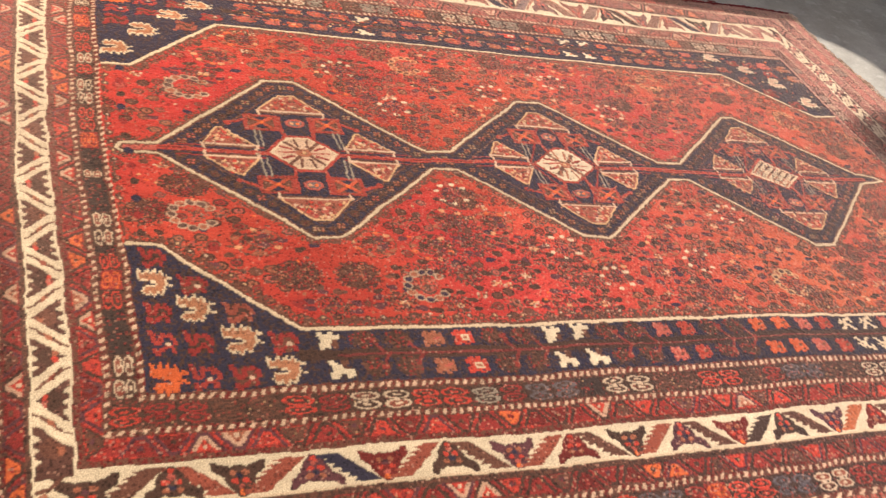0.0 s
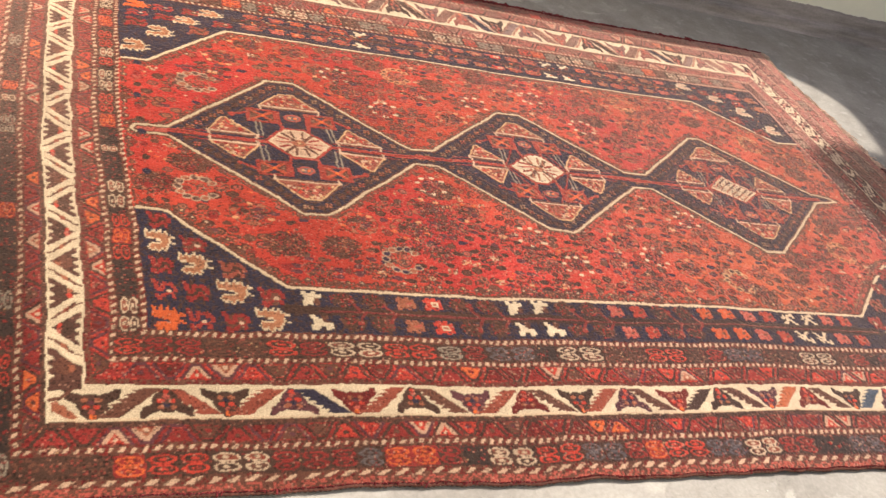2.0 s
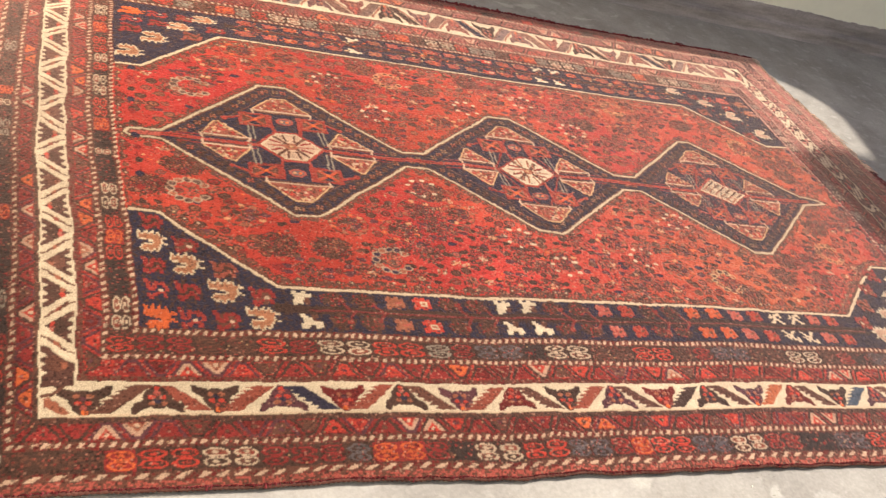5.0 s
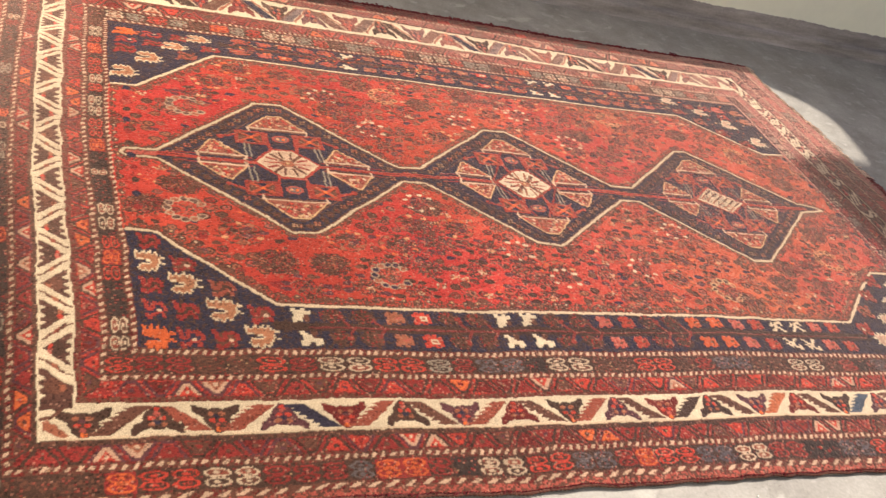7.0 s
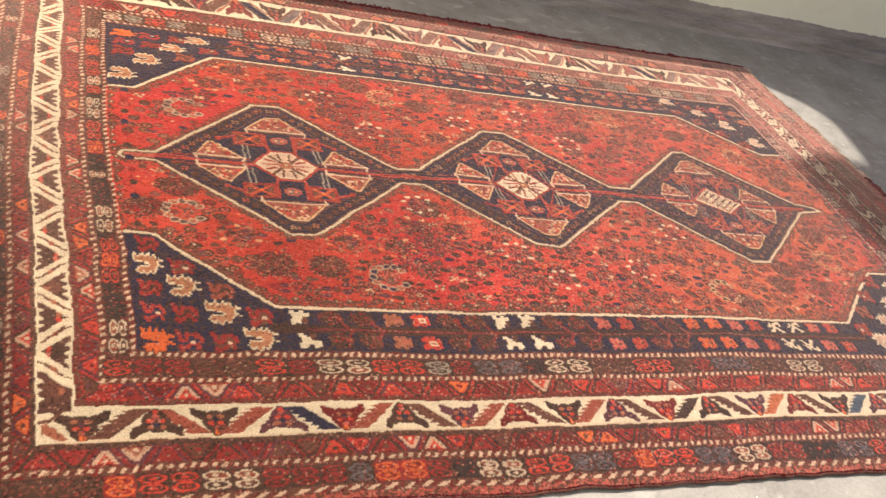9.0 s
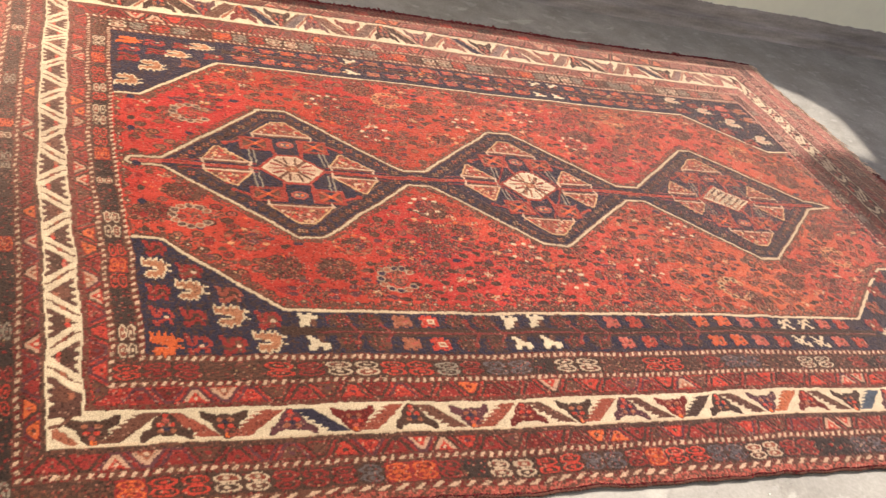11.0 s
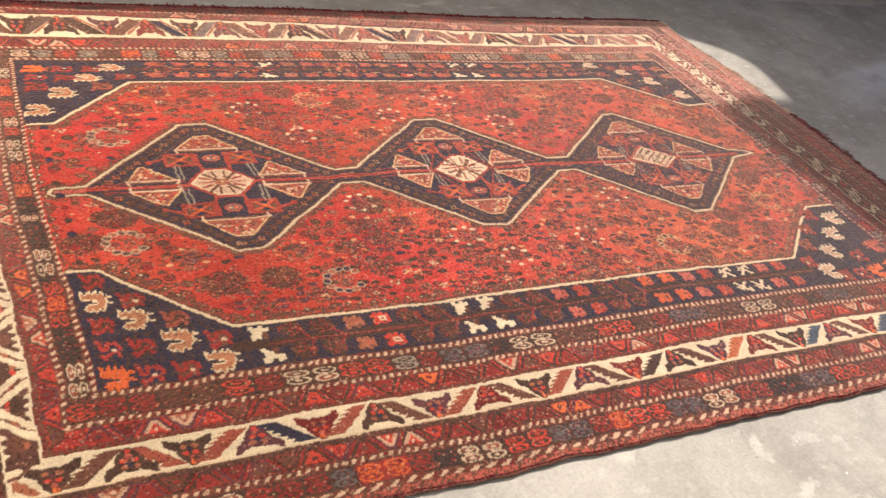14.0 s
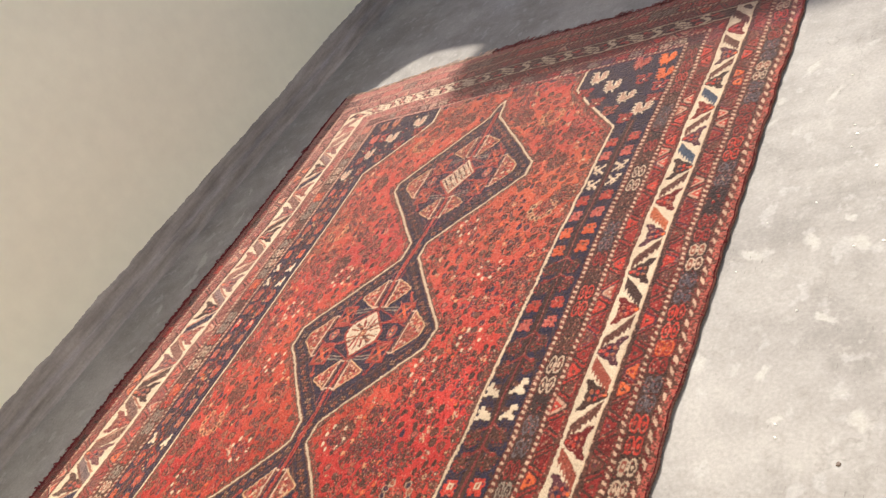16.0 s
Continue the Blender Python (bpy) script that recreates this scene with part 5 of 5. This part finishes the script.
jj, ii = np.meshgrid(np.arange(NV - 1), np.arange(NU - 1), indexing="ij")
first = (jj * NU + ii)
quads_all = np.stack([first, first + 1, first + NU + 1, first + NU], 2)


def woven(name, region, label="", parent=None):
    """The knots of one region of the design, as a part of the rug."""
    quads = quads_all[REGION[:-1, :-1] == region]
    used, index = np.unique(quads, return_inverse=True)
    me = bpy.data.meshes.new(name)
    n = len(quads)
    me.vertices.add(len(used))
    me.vertices.foreach_set("co", flat_place[used].ravel())
    me.loops.add(n * 4)
    me.loops.foreach_set("vertex_index", index.ravel().astype(np.int32))
    me.polygons.add(n)
    me.polygons.foreach_set("loop_start", (np.arange(n) * 4).astype(np.int32))
    me.polygons.foreach_set("loop_total", np.full(n, 4, np.int32))
    me.polygons.foreach_set("use_smooth", np.ones(n, bool))
    me.update(calc_edges=True)
    layer = me.color_attributes.new("dye", 'FLOAT_COLOR', 'POINT')
    layer.data.foreach_set("color", flat_colour[used].ravel())
    me.materials.append(PILE)
    ob = new(name, me)
    ob.parent = parent or rug
    return tagged(ob, label)


woven("field", 24, "red wool field strewn with small flowers")
for r_ in (25, 26, 27):
    diamond = woven("medallion", r_, "navy diamond medallion with tan fan panels")
    woven("centre", r_ + 3, "cream lozenge with dark rays", diamond)
for r_ in (20, 21, 22, 23):
    woven("corner_panel", r_, "navy corner with pale crown figures")
for r_, (name_, label_) in enumerate((("edge_border", "brown border of looped panels"), ("guard_border", "narrow red border with a dark vine"), ("ivory_border", "ivory border with leaves and flowers"),
                                      ("guard_border", "narrow red border with a dark vine"), ("panel_border", "brown border of looped panels between dotted lines"))):
    for side_ in range(4):
        woven(name_, 4 * r_ + side_, label_)


def selvedge(v_edge, sign):
    b = bmesh.new()
    secs = []
    count = int((U1 - U0) / 0.0032)
    for i in range(count + 1):
        u = U0 + (U1 - U0) * i / count
        x, y, z = (float(q) for q in lay(u, v_edge))
        r = 0.0036 + 0.0011 * math.sin(i * math.pi * 0.72) + 0.0012 * noise.noise((u * 60.0, v_edge, 0.0)) + 0.0008 * noise.noise((u * 260.0, v_edge, 3.0))
        secs.append([(x, y + sign * (0.0015 + r * math.cos(a)), max(0.0005, z - 0.0030 + 0.85 * r * math.sin(a))) for a in [k_ * math.pi / 4 for k_ in range(9)]])
    strip(b, secs)
    for f in b.faces:
        f.smooth = True
    return part("selvedge", b, SELVEDGE if sign < 0 else FRINGE, rug, "overcast dark brown wool edge" if sign < 0 else "overcast maroon wool edge")


selvedge(V0, -1)
selvedge(float(vs[-1]), 1)


def fringe(u_edge, sign, v_from, v_to, wool, label):
    """Short knotted ends of the warp, too many to count."""
    r2 = random.Random(5 + sign)
    b = bmesh.new()
    v = v_from
    while v < v_to:
        x, y, z = (float(q) for q in lay(u_edge, v))
        long = (0.010 + (0.040 if sign > 0 else 0.020) * r2.random() ** 2) * (0.6 + 0.9 * abs(noise.noise((v * 17.0, u_edge, 0.5))))
        w = 0.0011 + 0.0007 * r2.random()
        dy = (r2.random() - 0.5) * 0.028
        secs = []
        for f, h in ((-0.3, 0.0), (0.35, 0.002), (0.75, -0.004), (1.0, -0.0075)):
            zz = max(0.0012, z - 0.001 + h + 0.002 * r2.random())
            secs.append([(x + sign * long * f, y + dy * f - w, zz - 0.001), (x + sign * long * f, y + dy * f, zz + w), (x + sign * long * f, y + dy * f + w, zz - 0.001)])
        strip(b, secs)
        v += 0.0020 + 0.0014 * r2.random()
    ob = part("fringe", b, wool, rug, label)
    return tagged(ob, kind="stuff")


fringe(U0, -1, V0, float(vs[-1]), FRINGE, "short dark red wool fringe")
# shade is painted into the fringe up to v 1.08, sunlight beyond
fringe(float(us[-1]), 1, V0, 1.08, FRINGE_SHADED, "short frayed wool fringe, its shade painted in as maroon")
fringe(float(us[-1]), 1, 1.08, float(vs[-1]), FRINGE_SUNLIT, "short wool fringe, its sunlight painted in as pale pink")


def worn_edge(v_edge, sign, shortest, longest, gap, seed):
    """Wool ends standing out of a worn long edge, too many to count."""
    r2 = random.Random(seed)
    b = bmesh.new()
    u = U0
    while u < float(us[-1]):
        x, y, z = (float(q) for q in lay(u, v_edge))
        clump = 0.5 + 0.9 * abs(noise.noise((u * 22.0, 1.7, 0.3)))
        long = (shortest + (longest - shortest) * r2.random() ** 2) * clump * (0.45 + 0.75 * abs(math.sin(math.pi * u / 0.019)))
        w = 0.0014 + 0.0012 * r2.random()
        dx = (r2.random() - 0.5) * 0.012
        lift = 0.004 * r2.random()
        secs = []
        for f, h in ((-0.4, 0.0005), (0.4, lift), (1.0, lift * 0.3 - 0.004)):
            zz = max(0.0015, z + h)
            secs.append([(x + dx * f - w, y + sign * long * f, zz - 0.001), (x + dx * f, y + sign * long * f, zz + w), (x + dx * f + w, y + sign * long * f, zz - 0.001)])
        strip(b, secs)
        u += gap * (0.6 + 0.8 * r2.random())
    return tagged(part("worn_edge", b, FRINGE, rug, "frayed dark red wool ends"), kind="stuff")


worn_edge(float(vs[-1]), 1, 0.008, 0.032, 0.0023, 11)
worn_edge(V0, -1, 0.002, 0.006, 0.0050, 12)

# the folded-under end bands, which close the pile's thickness at both ends
for u_edge, sign in ((U0, -1), (float(us[-1]), 1)):
    b = bmesh.new()
    secs = []
    for i in range(201):
        v = V0 + (float(vs[-1]) - V0) * i / 200
        x, y, z = (float(q) for q in lay(u_edge, v))
        secs.append([(x, y, z), (x + sign * 0.006, y, z - 0.002), (x + sign * 0.007, y, 0.0005)])
    strip(b, secs)
    part("end_band", b, FRINGE, rug, "dark red flatwoven end")


# ---- small litter on the concrete ----
def chip(name, x, y, r, h, material, label, category, seed, group=""):
    rr = random.Random(seed)
    b = bmesh.new()
    n = 7
    ring_ = [(r * (0.6 + 0.6 * rr.random()), 2 * math.pi * k_ / n + 0.4 * rr.random()) for k_ in range(n)]
    lo = [b.verts.new((q * math.cos(a), q * math.sin(a) * 0.7, 0.0)) for q, a in ring_]
    hi = [b.verts.new((q * 0.75 * math.cos(a), q * 0.55 * math.sin(a), h * (0.7 + 0.5 * rr.random()))) for q, a in ring_]
    b.faces.new(hi)
    b.faces.new(lo[::-1])
    for k_ in range(n):
        j = (k_ + 1) % n
        b.faces.new((lo[k_], lo[j], hi[j], hi[k_]))
    bmesh.ops.recalc_face_normals(b, faces=b.faces)
    ob = mesh_object(name, b, material)
    ob.matrix_world = pose(x, y, 0.0005, 0, 0, rr.random() * 360)
    return tagged(ob, label, category, group)


for k_, (x, y, r) in enumerate(((0.942, -0.357, 0.005), (0.913, -0.362, 0.006), (1.828, -0.391, 0.006), (1.792, -0.400, 0.009), (1.743, -0.393, 0.006), (1.660, -0.455, 0.010),
                                (1.556, -0.342, 0.006), (1.503, -0.242, 0.005), (1.400, -0.438, 0.006), (1.409, -0.493, 0.007), (1.351, -0.200, 0.004), (2.05, -0.36, 0.006),
                                (1.916, -0.496, 0.008), (1.693, -0.498, 0.004), (1.170, -0.564, 0.007), (0.893, -0.575, 0.007), (1.224, -0.350, 0.005))):
    chip("plaster_flake", x, y, 0.72 * r, 0.0015, FLAKE, "small white plaster flake on the concrete floor", "flake", 20 + k_, "flakes on the floor")
chip("dry_leaf", 0.863, -0.475, 0.0065, 0.0022, LEAFBROWN, "small curled dry brown leaf on the concrete", "leaf", 3)
